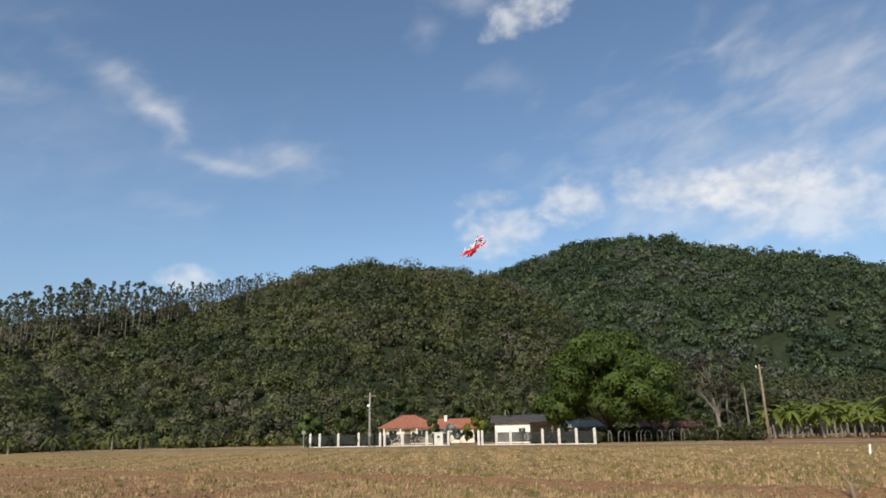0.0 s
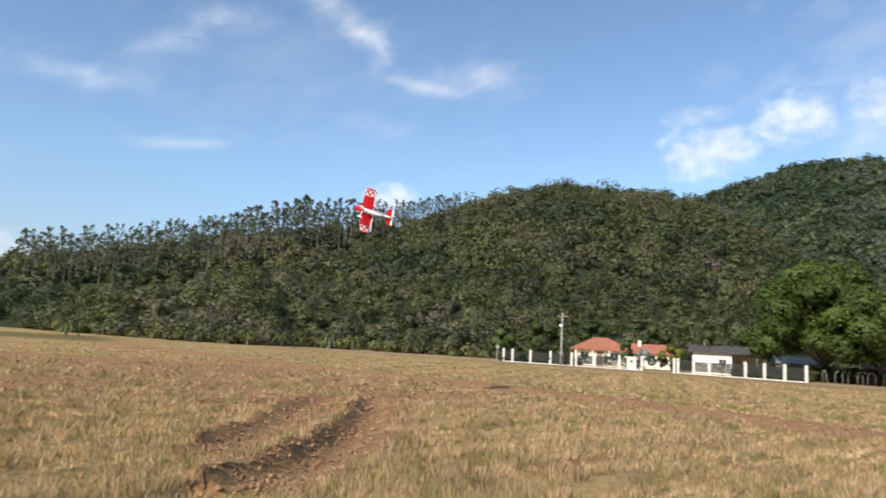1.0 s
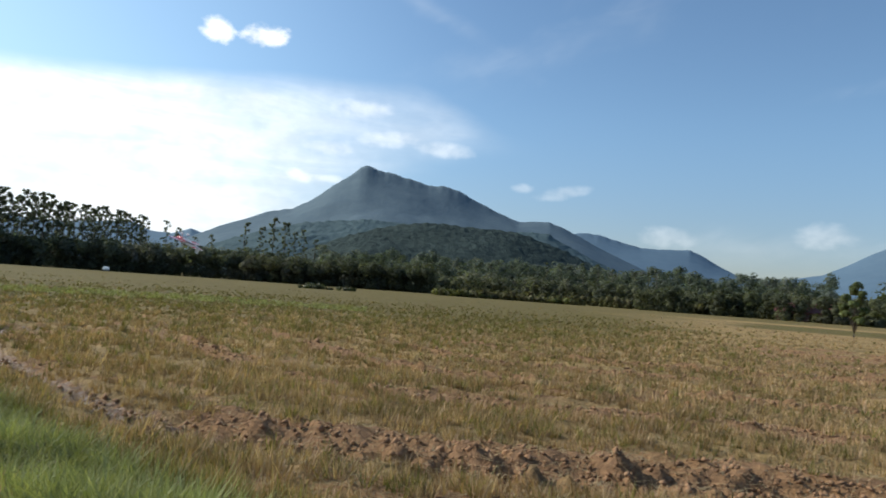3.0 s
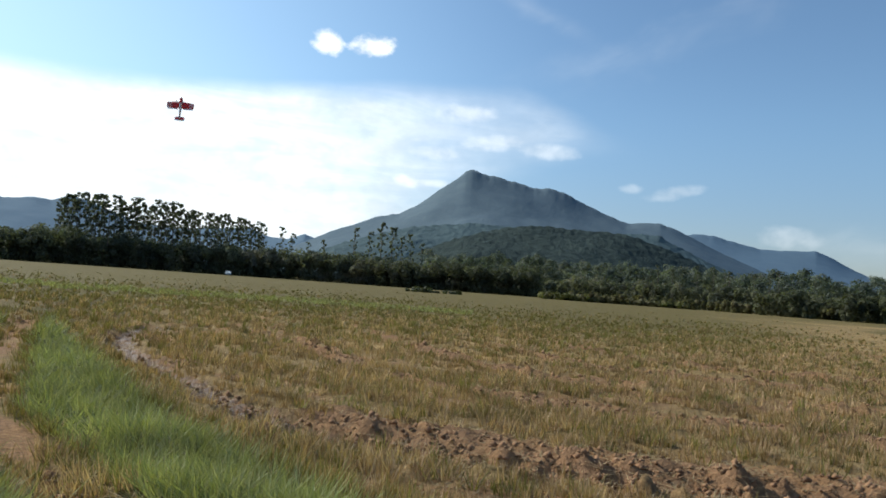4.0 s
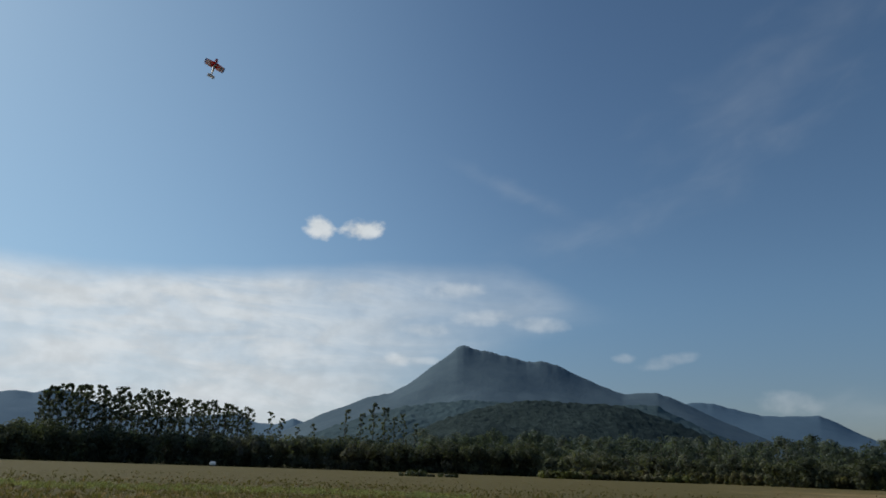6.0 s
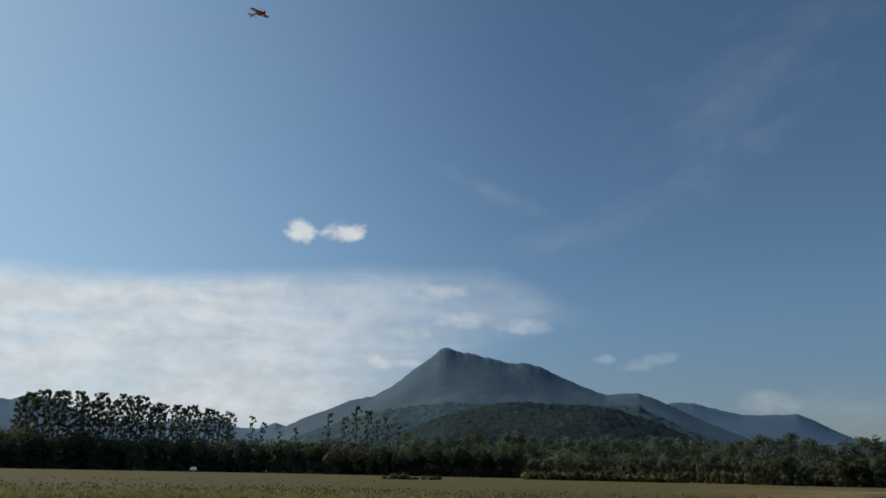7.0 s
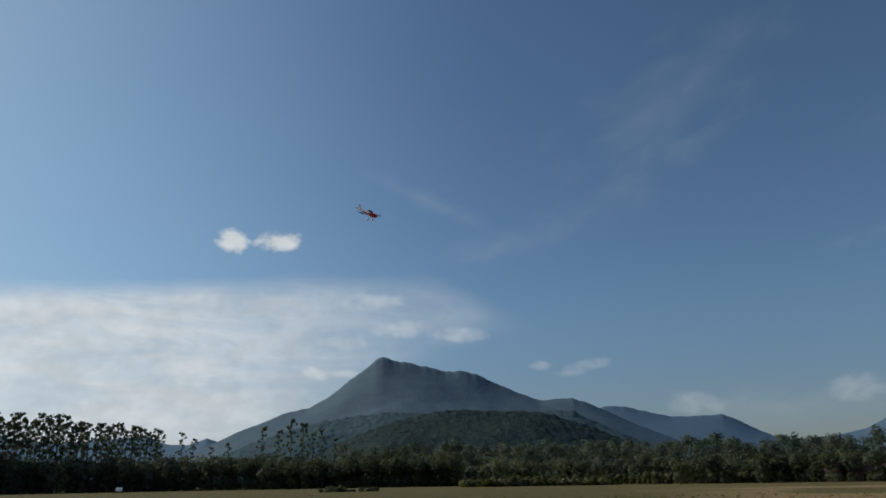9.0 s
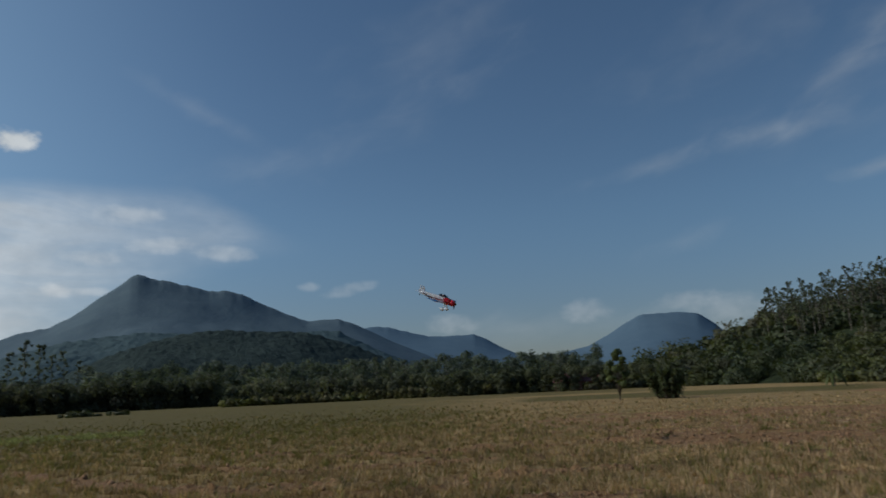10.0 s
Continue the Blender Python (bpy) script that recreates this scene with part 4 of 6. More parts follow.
def palm(name, label, height, fronds, length, droop, width, tone, seed, trunk_r=0.13, bark=None):
    g = random.Random(seed)
    t = thing(name, label, "palm")
    bm = bmesh.new()
    lean = g.uniform(-0.3, 0.3)
    tube(bm, [(0, 0, -0.2), (lean * 0.3, 0, height * 0.5), (lean, 0, height)], [trunk_r * 1.3, trunk_r, trunk_r * 0.85], 7)
    part("trunk", bm, bark or GREY_BARK, t, "ringed grey trunk")
    bm = bmesh.new()
    for k in range(fronds):
        frond(bm, length * g.uniform(0.8, 1.15), droop * g.uniform(0.6, 1.4), width, 6.283 * k / fronds + g.uniform(-0.25, 0.25), height, g.uniform(0.1, 0.95))
    me = bpy.data.meshes.new("fronds")
    for v in bm.verts:
        v.co.x += lean
    bm.to_mesh(me)
    bm.free()
    c = me.color_attributes.new("tone", "FLOAT_COLOR", "POINT")
    col = np.ones((len(me.vertices), 4), np.float32)
    col[:, :3] = np.array(tone) * np.random.default_rng(seed).uniform(0.75, 1.25, (len(me.vertices), 1))
    c.data.foreach_set("color", col.ravel())
    me.materials.append(LEAF)
    hang("fronds", me, t, "arching green fronds")
    return t


def palms():
    g = random.Random(3)
    kinds = [palm("banana_palm", "bright yellow-green palm in the grove", 2.0 + 0.45 * k, 12, 2.7, 0.75, 0.33, (0.13, 0.16, 0.03), 200 + k, 0.12) for k in range(4)]
    for k in range(60):
        yaw, d = -24.6 - 13.0 * (k + g.random()) / 60, g.uniform(98, 122)
        m = Matrix.Translation(at(yaw, d, 0.3)) @ Matrix.Rotation(g.uniform(0, 6.28), 4, "Z") @ Matrix.Scale(g.uniform(0.85, 1.25), 4)
        if k < 4:
            o = kinds[k]
        else:
            o = copy_thing(kinds[k % 4], Matrix.Identity(4))
        o.matrix_basis = m
        o["group"] = "palms of the grove"
    for k, (yaw, d, h) in enumerate(((24.8, 106, 2.3), (-21.9, 104, 8.6), (-23.3, 106, 7.4), (-5.0, 101, 4.6), (28.6, 104, 1.7), (31.2, 98, 1.8), (22.9, 108, 1.6), (44.0, 97, 1.6))):
        set_down(palm("palm_tree", "palm with arching feathery fronds at the wood edge", h, 13, 2.3, 0.8, 0.2, (0.085, 0.105, 0.03), 230 + k, 0.14), yaw, d)
    # clump of short-leaved yucca stems standing alone in the field
    t = thing("yucca_clump", "dense clump of thick-stemmed yucca standing in the field", "shrub")
    stems = bmesh.new()
    heads = bmesh.new()
    for k in range(30):
        a, rr = g.uniform(0, 6.28), 1.15 * math.sqrt(g.random())
        h = g.uniform(0.55, 1.0) * 3.3 * math.sqrt(max(0.1, 1.15 - 0.62 * rr * rr)) * (0.5 if k % 3 == 0 else 1.0)
        x, y = math.cos(a) * rr, math.sin(a) * rr
        top = Vector((x * 1.3, y * 1.3, h))
        tube(stems, [(x * 0.6, y * 0.6, -0.1), (x, y, h * 0.5), top], [0.12, 0.10, 0.07], 6)
        for tier in (0.3, 0.6, 0.8, 1.0):
            b0 = len(heads.verts)
            for j in range(20):
                frond(heads, g.uniform(0.4, 0.72), g.uniform(0.1, 0.8), 0.085, g.uniform(0, 6.28), 0, g.uniform(-0.5, 1.4), 3)
            heads.verts.ensure_lookup_table()
            for v in heads.verts[b0:]:
                v.co += Vector((x * 0.6, y * 0.6, 0)).lerp(top, tier)
    part("stems", stems, BARK, t, "thick brown stems")
    me = bpy.data.meshes.new("leaves")
    heads.to_mesh(me)
    heads.free()
    c = me.color_attributes.new("tone", "FLOAT_COLOR", "POINT")
    col = np.ones((len(me.vertices), 4), np.float32)
    col[:, :3] = np.array((0.085, 0.098, 0.042)) * np.random.default_rng(4).uniform(0.6, 1.4, (len(me.vertices), 1))
    c.data.foreach_set("color", col.ravel())
    me.materials.append(LEAF)
    hang("leaves", me, t, "stiff sword-shaped leaves")
    set_down(t, 55.4, 65.5)


palms()


# ---------- far mountains ----------
def mountain(name, label, far, spread, top, mat, seed, rough=0.05, lumps=0.0, detail=1.0):
    """A ridge at a distance, its skyline given as elevations over yaw."""
    yaws = np.array([p[0] for p in top], float)
    lo, hi = yaws.min(), yaws.max()
    line = curve_of(*top)
    yy = np.linspace(lo, hi, int((hi - lo) * 7) + 2)
    rings = np.concatenate([np.linspace(far - spread, far, 90 if lumps else 46), np.linspace(far, far + spread * 0.6, 8)[1:]])

    def height(a, r):
        u = np.clip((r - (far - spread)) / spread, 0, 1)
        soft = sum(line(a + o) for o in np.linspace(-4, 4, 17)) / 17
        h = far * np.tan(np.radians(soft + (line(a) - soft) * u ** 6)) + EYE
        h = h * (1 + 0.010 * (fractal(a * 2.2 * detail, a * 0, 3, seed) - 0.5) * 2 * np.clip(u * 12 - 11, 0, 1))
        q = np.radians(a)
        px, py = np.sin(q) * r, np.cos(q) * r
        spur = fractal(px / spread * 2.6, py / spread * 2.6, 4, seed + 3) - 0.5
        prof = u ** 1.2 + rough * 6 * spur * u * (1 - u) * 1.6
        back = np.clip(1 - (r - far) / (spread * 0.6), 0, 1)
        crowns = lumps * np.abs(fractal(px / 26, py / 26, 3, seed + 9) - 0.5) * 2 * np.clip(u * 4, 0, 1)
        return np.where(r <= far, h * np.clip(prof, 0, 1.0), h * back) - 3 + crowns

    return tagged(new(name, polar_sheet(name, yy, rings, height, mat)), label, "mountain", kind="structure")


mountain("mountain_peak", "hazy blue-green wooded mountain with a pointed summit", 3600, 1500,
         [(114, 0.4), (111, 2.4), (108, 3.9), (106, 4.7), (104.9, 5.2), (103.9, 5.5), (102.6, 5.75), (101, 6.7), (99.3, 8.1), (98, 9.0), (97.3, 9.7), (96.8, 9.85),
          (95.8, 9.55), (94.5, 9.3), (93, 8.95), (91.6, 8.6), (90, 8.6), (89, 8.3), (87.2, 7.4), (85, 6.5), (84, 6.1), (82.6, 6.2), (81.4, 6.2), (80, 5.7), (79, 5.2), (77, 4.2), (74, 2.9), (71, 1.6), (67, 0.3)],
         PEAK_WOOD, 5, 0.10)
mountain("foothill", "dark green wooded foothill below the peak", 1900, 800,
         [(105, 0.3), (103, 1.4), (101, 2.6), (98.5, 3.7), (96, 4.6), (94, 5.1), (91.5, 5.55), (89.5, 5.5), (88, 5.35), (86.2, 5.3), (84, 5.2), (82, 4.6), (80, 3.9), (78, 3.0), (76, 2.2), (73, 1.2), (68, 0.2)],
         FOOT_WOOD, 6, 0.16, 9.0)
mountain("middle_slope", "hazy blue-green wooded spur between foothill and peak", 2600, 700,
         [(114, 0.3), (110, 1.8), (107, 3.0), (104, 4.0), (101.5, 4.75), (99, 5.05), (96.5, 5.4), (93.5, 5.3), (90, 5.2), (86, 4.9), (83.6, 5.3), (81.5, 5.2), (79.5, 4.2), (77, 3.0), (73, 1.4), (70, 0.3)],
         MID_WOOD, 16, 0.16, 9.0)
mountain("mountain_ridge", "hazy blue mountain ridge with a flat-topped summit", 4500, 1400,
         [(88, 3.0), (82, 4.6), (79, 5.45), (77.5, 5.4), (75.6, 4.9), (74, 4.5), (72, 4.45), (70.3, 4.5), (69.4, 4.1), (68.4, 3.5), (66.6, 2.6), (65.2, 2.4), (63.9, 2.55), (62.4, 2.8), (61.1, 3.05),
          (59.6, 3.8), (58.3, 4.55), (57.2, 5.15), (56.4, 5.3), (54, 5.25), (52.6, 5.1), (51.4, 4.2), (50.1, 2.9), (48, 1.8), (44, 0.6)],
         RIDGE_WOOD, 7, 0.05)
mountain("mountain_south", "hazy pale blue mountain range far beyond the gum trees", 4700, 1200,
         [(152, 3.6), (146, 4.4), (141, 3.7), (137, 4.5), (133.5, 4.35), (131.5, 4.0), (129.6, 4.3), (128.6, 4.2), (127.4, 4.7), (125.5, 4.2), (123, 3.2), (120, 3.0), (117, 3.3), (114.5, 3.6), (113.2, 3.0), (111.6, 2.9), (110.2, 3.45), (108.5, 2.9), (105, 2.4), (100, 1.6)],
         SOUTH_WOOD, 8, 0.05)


# ---------- houses, fence and lane ----------
def roof_hip(bm, w, d, eave, ridge, over, ridge_len):
    """Hip roof shell with thickness: w along x, d along y."""
    for lift, out in ((0.0, 0.0), (-0.14, -0.02)):
        a, b = w / 2 + over + out, d / 2 + over + out
        c = [bm.verts.new(p) for p in ((-a, -b, eave + lift), (a, -b, eave + lift), (a, b, eave + lift), (-a, b, eave + lift),
                                       (-ridge_len / 2, 0, ridge + lift), (ridge_len / 2, 0, ridge + lift))]
        for f in ((0, 1, 5, 4), (1, 2, 5), (2, 3, 4, 5), (3, 0, 4)):
            bm.faces.new([c[k] for k in f])
        if lift == 0:
            top = c
    for k in range(4):
        bm.faces.new((top[k], top[(k + 1) % 4], c[(k + 1) % 4], c[k]))
    return bm


def roof_gable(bm, w, d, eave, ridge, over):
    prof = [(-d / 2 - over, eave - 0.05), (0, ridge), (d / 2 + over, eave - 0.05), (d / 2 + over, eave - 0.17), (0, ridge - 0.13), (-d / 2 - over, eave - 0.17)]
    ends = [[bm.verts.new((sx * (w / 2 + over), y, z)) for y, z in prof] for sx in (-1, 1)]
    for k in range(6):
        bm.faces.new((ends[0][k], ends[0][(k + 1) % 6], ends[1][(k + 1) % 6], ends[1][k]))
    bm.faces.new(ends[0])
    bm.faces.new(ends[1][::-1])
    return bm


def wall_front(bm, x0, x1, y, z0, z1, holes, thick=0.15):
    """A wall facing -y with rectangular openings (x0, x1, z0, z1) that go through it."""
    xs = sorted({x0, x1, *[h[0] for h in holes], *[h[1] for h in holes]})
    zs = sorted({z0, z1, *[h[2] for h in holes], *[h[3] for h in holes]})
    for a, b in zip(xs, xs[1:]):
        for c, d in zip(zs, zs[1:]):
            if not any(h[0] <= (a + b) / 2 <= h[1] and h[2] <= (c + d) / 2 <= h[3] for h in holes):
                box(bm, (a, y, c), (b, y + thick, d))
    bmesh.ops.remove_doubles(bm, verts=bm.verts, dist=0.001)
    return bm


def window_in(parent, x0, x1, y, z0, z1):
    bm = bmesh.new()
    for lo, hi in (((x0, y, z0), (x1, y + 0.06, z0 + 0.06)), ((x0, y, z1 - 0.06), (x1, y + 0.06, z1)), ((x0, y, z0 + 0.06), (x0 + 0.06, y + 0.06, z1 - 0.06)),
                   ((x1 - 0.06, y, z0 + 0.06), (x1, y + 0.06, z1 - 0.06)), (((x0 + x1) / 2 - 0.03, y, z0 + 0.06), ((x0 + x1) / 2 + 0.03, y + 0.06, z1 - 0.06))):
        box(bm, lo, hi)
    w = part("window", bm, WHITEWASH, parent, "white framed window")
    part("pane", box(bmesh.new(), (x0 + 0.05, y + 0.025, z0 + 0.05), (x1 - 0.05, y + 0.035, z1 - 0.05)), GLASS, w, "dark glass")


def houses():
    # red-tiled house
    h = thing("tiled_house", "low cream house with a red clay hip roof", "house")
    wd, dp = 7.6, 7.0
    holes = [(-2.9, -1.7, 0.9, 2.0), (-0.6, 0.3, 0.0, 2.1), (1.3, 2.6, 0.9, 2.0)]
    part("wall", wall_front(bmesh.new(), -wd / 2, wd / 2, -dp / 2, -0.3, 2.35, holes), CREAM, h, "cream rendered front wall")
    bm = bmesh.new()
    box(bm, (-wd / 2, -dp / 2 + 0.15, -0.3), (-wd / 2 + 0.15, dp / 2, 2.35))
    box(bm, (wd / 2 - 0.15, -dp / 2 + 0.15, -0.3), (wd / 2, dp / 2, 2.35))
    box(bm, (-wd / 2 + 0.15, dp / 2 - 0.15, -0.3), (wd / 2 - 0.15, dp / 2, 2.35))
    part("side_wall", bm, CREAM, h)
    part("roof", roof_hip(bmesh.new(), wd, dp, 2.4, 4.25, 0.7, 1.9), CLAY, h, "weathered red clay tile roof")
    for x0, x1, z0, z1 in (holes[0], holes[2]):
        window_in(h, x0, x1, -dp / 2 + 0.05, z0, z1)
    part("door", box(bmesh.new(), (-0.6, -dp / 2 + 0.06, 0.0), (0.3, -dp / 2 + 0.11, 2.1), 0.01), TIMBER, h, "brown timber door")
    for x in (-3.6, -1.2, 1.2, 3.6):
        part("porch_post", box(bmesh.new(), (x - 0.09, -dp / 2 - 0.6, -0.3), (x + 0.09, -dp / 2 - 0.42, 2.32), 0.01), WHITEWASH, h, "white porch post")
    set_down(h, 2.75, 109, 2.75)
    # its lower wing, with the chimney
    h = thing("tiled_wing", "smaller cream house wing with a red clay roof and white chimney", "house")
    part("wall", wall_front(bmesh.new(), -2.6, 2.6, -2.5, -0.3, 2.2, [(-0.6, 0.6, 0.9, 1.9)]), CREAM, h, "cream rendered wall")
    bm = bmesh.new()
    box(bm, (-2.6, -2.35, -0.3), (-2.45, 2.5, 2.2))
    box(bm, (2.45, -2.35, -0.3), (2.6, 2.5, 2.2))
    part("side_wall", bm, CREAM, h)
    part("roof", roof_gable(bmesh.new(), 5.2, 5.0, 2.3, 3.65, 0.45), CLAY, h, "red clay tile roof")
    window_in(h, -0.6, 0.6, -2.45, 0.9, 1.9)
    bm = box(bmesh.new(), (-2.0, -0.9, 2.4), (-1.55, -0.45, 4.0), 0.02)
    box(bm, (-2.08, -0.98, 4.0), (-1.47, -0.37, 4.12))
    part("chimney", bm, WHITEWASH, h, "white rendered chimney")
    set_down(h, -1.15, 111, -1.15)
    # white bungalow with carport
    h = thing("white_bungalow", "white bungalow with a low dark grey roof and carport", "house")
    part("wall", wall_front(bmesh.new(), -4.5, 0.3, -2.8, -0.3, 2.75, [(-1.3, -0.3, 1.15, 2.0)]), WHITEWASH, h, "sunlit white front wall")
    bm = bmesh.new()
    box(bm, (-4.5, -2.65, -0.3), (-4.35, 2.8, 2.75))
    box(bm, (0.15, -2.65, -0.3), (0.3, 2.8, 2.75))
    box(bm, (-4.35, 2.65, -0.3), (4.5, 2.8, 2.75))
    box(bm, (4.35, -0.5, -0.3), (4.5, 2.65, 2.75))
    part("side_wall", bm, WHITEWASH, h)
    window_in(h, -1.3, -0.3, -2.74, 1.15, 2.0)
    part("roof", roof_gable(bmesh.new(), 9.2, 5.6, 2.85, 3.75, 0.5), SLATE, h, "low dark grey sheet roof")
    for x in (3.3, 4.3):
        part("carport_post", box(bmesh.new(), (x - 0.1, -2.8, -0.3), (x + 0.1, -2.6, 2.75), 0.01), WHITEWASH, h, "white carport post")
    bm = box(bmesh.new(), (0.5, -2.75, 2.35), (3.1, -2.6, 2.7))
    part("beam", bm, TIMBER, h, "dark timber beam")
    set_down(h, -6.8, 101, -6.8)
    h = thing("outbuilding", "low pale outbuilding with a weathered sheet roof", "shed")
    part("wall", wall_front(bmesh.new(), -2.7, 2.7, -1.8, -0.3, 1.95, [(0.7, 1.7, 0.0, 1.8)]), CONCRETE, h, "grey rendered wall")
    bm = box(bmesh.new(), (-2.7, -1.65, -0.3), (-2.55, 1.8, 1.95))
    box(bm, (2.55, -1.65, -0.3), (2.7, 1.8, 1.95))
    part("side_wall", bm, CONCRETE, h)
    part("roof", roof_gable(bmesh.new(), 5.4, 3.6, 2.05, 2.85, 0.35), PALE_ROOF, h, "weathered pale sheet roof")
    set_down(h, -11.2, 104, -11.2)
    h = thing("brick_shed", "small brick shed with a rusty roof under the trees", "shed")
    part("wall", wall_front(bmesh.new(), -1.6, 1.6, -1.3, -0.3, 1.9, [(-0.5, 0.4, 0.0, 1.7)]), PINKWALL, h, "bare brick wall")
    bm = box(bmesh.new(), (-1.6, -1.15, -0.3), (-1.45, 1.3, 1.9))
    box(bm, (1.45, -1.15, -0.3), (1.6, 1.3, 1.9))
    part("side_wall", bm, PINKWALL, h)
    part("roof", roof_gable(bmesh.new(), 3.2, 2.6, 1.95, 2.5, 0.3), RED_SHEET, h, "rusty sheet roof")
    set_down(h, -16.5, 106, -16.5)
    o = copy_thing(h, Matrix.Identity(4))
    set_down(o, -18.9, 103, -10)
    # farm shed far across the field
    h = thing("farm_shed", "long farm shed with a dark red roof beyond the field", "shed")
    part("wall", wall_front(bmesh.new(), -6, 6, -3.5, -0.3, 2.4, [(-4.5, -2.0, 0, 2.1), (1.5, 4.0, 0, 2.1)]), PINKWALL, h, "brick wall")
    bm = box(bmesh.new(), (-6, -3.35, -0.3), (-5.85, 3.5, 2.4))
    box(bm, (5.85, -3.35, -0.3), (6, 3.5, 2.4))
    part("side_wall", bm, PINKWALL, h)
    part("roof", roof_gable(bmesh.new(), 12, 7, 2.5, 4.9, 0.6), RED_SHEET, h, "dark red sheet roof")
    set_down(h, 62.3, 205, 62.3)


def fence():
    posts = [10.51, 9.78, 8.33, 6.73, 5.03, 4.68, 3.26, 1.31, -0.42, -2.84, -3.13, -4.26, -5.39, -7.92, -9.22, -10.57, -11.98]

    def on_line(yaw):                       # the fence follows the lane in a slight bend
        v = toward(yaw)
        x0, y0, x1, y1 = (-17.2, 91.0, 0.4, 87.5) if yaw > -0.26 else (0.4, 87.5, 16.6, 77.6)
        k = (x0 * (y1 - y0) - y0 * (x1 - x0)) / (v.x * (y1 - y0) - v.y * (x1 - x0))
        return Vector((v.x * k, v.y * k, 0))

    f = thing("garden_fence", "white concrete posts with dark mesh panels on a low wall", "fence")
    spots = [on_line(y) for y in posts]
    bm = box(bmesh.new(), (-0.14, -0.14, -0.3), (0.14, 0.14, 1.62), 0.02)
    bmesh.ops.create_cone(bm, cap_ends=True, segments=4, radius1=0.22, radius2=0.04, depth=0.12, matrix=pose(0, 0, 1.68, 0, 0, 45))
    first = None
    for p in spots:
        z = ground_at(p.x, p.y)
        if first is None:
            first = part("post", bm, POST_WHITE, f, "whitewashed square post", pose(p.x, p.y, z))
        else:
            hang("post", first.data, f, m=pose(p.x, p.y, z))
    for k, (a, b) in enumerate(zip(spots, spots[1:])):
        if k == 8:
            continue                        # the driveway stays open
        d = b - a
        if d.length < 1.0:
            continue
        turn = math.degrees(math.atan2(d.y, d.x))
        n = d.length / 2 - 0.18
        m = pose((a.x + b.x) / 2, (a.y + b.y) / 2, ground_at((a.x + b.x) / 2, (a.y + b.y) / 2), 0, 0, turn)
        part("low_wall", box(bmesh.new(), (-n, -0.09, -0.3), (n, 0.09, 0.1), 0.01), POST_WHITE, f, "low white wall", m)
        bm = bmesh.new()
        for z in (0.34, 1.36):
            box(bm, (-n, -0.02, z), (n, 0.02, z + 0.05))
        count = max(4, int(2 * n / 0.11))
        for j in range(count):
            x = -n + 2 * n * (j + 0.5) / count
            box(bm, (x - 0.042, -0.012, 0.39), (x + 0.042, 0.012, 1.36))
        part("panel", bm, MESH_PANEL, f, "dark wire mesh panel", m)
    g = thing("gate_pillar", "broad white gate wall beside the driveway", "wall")
    p = on_line(0.35)
    bm = box(bmesh.new(), (-0.55, -0.12, -0.3), (0.55, 0.12, 1.5), 0.02)
    box(bm, (-0.6, -0.16, 1.5), (0.6, 0.16, 1.58))
    part("wall", bm, POST_WHITE, g, "whitewashed wall")
    part("letter_box", box(bmesh.new(), (-0.2, -0.17, 0.9), (0.15, -0.122, 1.15), 0.01), DARK, g, "dark letter box")
    g.matrix_basis = pose(p.x, p.y, ground_at(p.x, p.y), 0, 0, -8)
    # old field fence: concrete posts with bent tops
    src = thing("bent_post", "old grey concrete fence post with a bent top", "fence post", group="bent posts of the old fence")
    bm = bmesh.new()
    tube(bm, [(0, 0, -0.3), (0, 0, 0.95), (0.04, 0, 1.15), (0.16, 0, 1.32), (0.34, 0, 1.38)], [0.065, 0.06, 0.055, 0.05, 0.045], 5)
    part("shaft", bm, GREY_BARK, src, "grey weathered shaft", smooth=True)
    rnd = random.Random(12)
    for k in range(26):
        yaw = -13.0 - 10.2 * k / 25 + rnd.uniform(-0.14, 0.14)
        q = at(yaw, 86 + 10 * k / 25)
        m = pose(q.x, q.y, ground_at(q.x, q.y), rnd.uniform(-4, 4), rnd.uniform(-4, 4), rnd.choice((-30, 150)) + rnd.uniform(-25, 25))
        if k == 0:
            src.matrix_basis = m
        else:
            copy_thing(src, m)


def lane():
    line = [(-62, 99), (-30, 93.5), (-14, 86.5), (0, 81.5), (14, 73.5), (30, 69), (60, 58)]
    pts = []
    for (x0, y0), (x1, y1) in zip(line, line[1:]):
        for k in range(12):
            u = k / 12
            pts.append((x0 + (x1 - x0) * u, y0 + (y1 - y0) * u))
    rows = []
    for i, (x, y) in enumerate(pts):
        a, b = pts[max(0, i - 1)], pts[min(len(pts) - 1, i + 1)]
        l = math.hypot(b[0] - a[0], b[1] - a[1])
        nx, ny = -(b[1] - a[1]) / l, (b[0] - a[0]) / l
        rows.append([(x + nx * o, y + ny * o) for o in (-1.7, -0.8, 0.0, 0.8, 1.7)])
    arr = np.array(rows)
    z = field_height(arr[..., 0], arr[..., 1]) + 0.035
    verts = np.concatenate([arr, z[..., None]], -1).reshape(-1, 3)
    n, k = arr.shape[:2]
    i, j = np.meshgrid(np.arange(n - 1), np.arange(k - 1), indexing="ij")
    a = i * k + j
    faces = np.stack([a, a + 1, a + k + 1, a + k], -1).reshape(-1, 4)[:, ::-1]
    tagged(new("road", mesh_from("road", verts, faces, GRAVEL, smooth=True)), "pale gravel lane in front of the houses", "road", kind="structure")


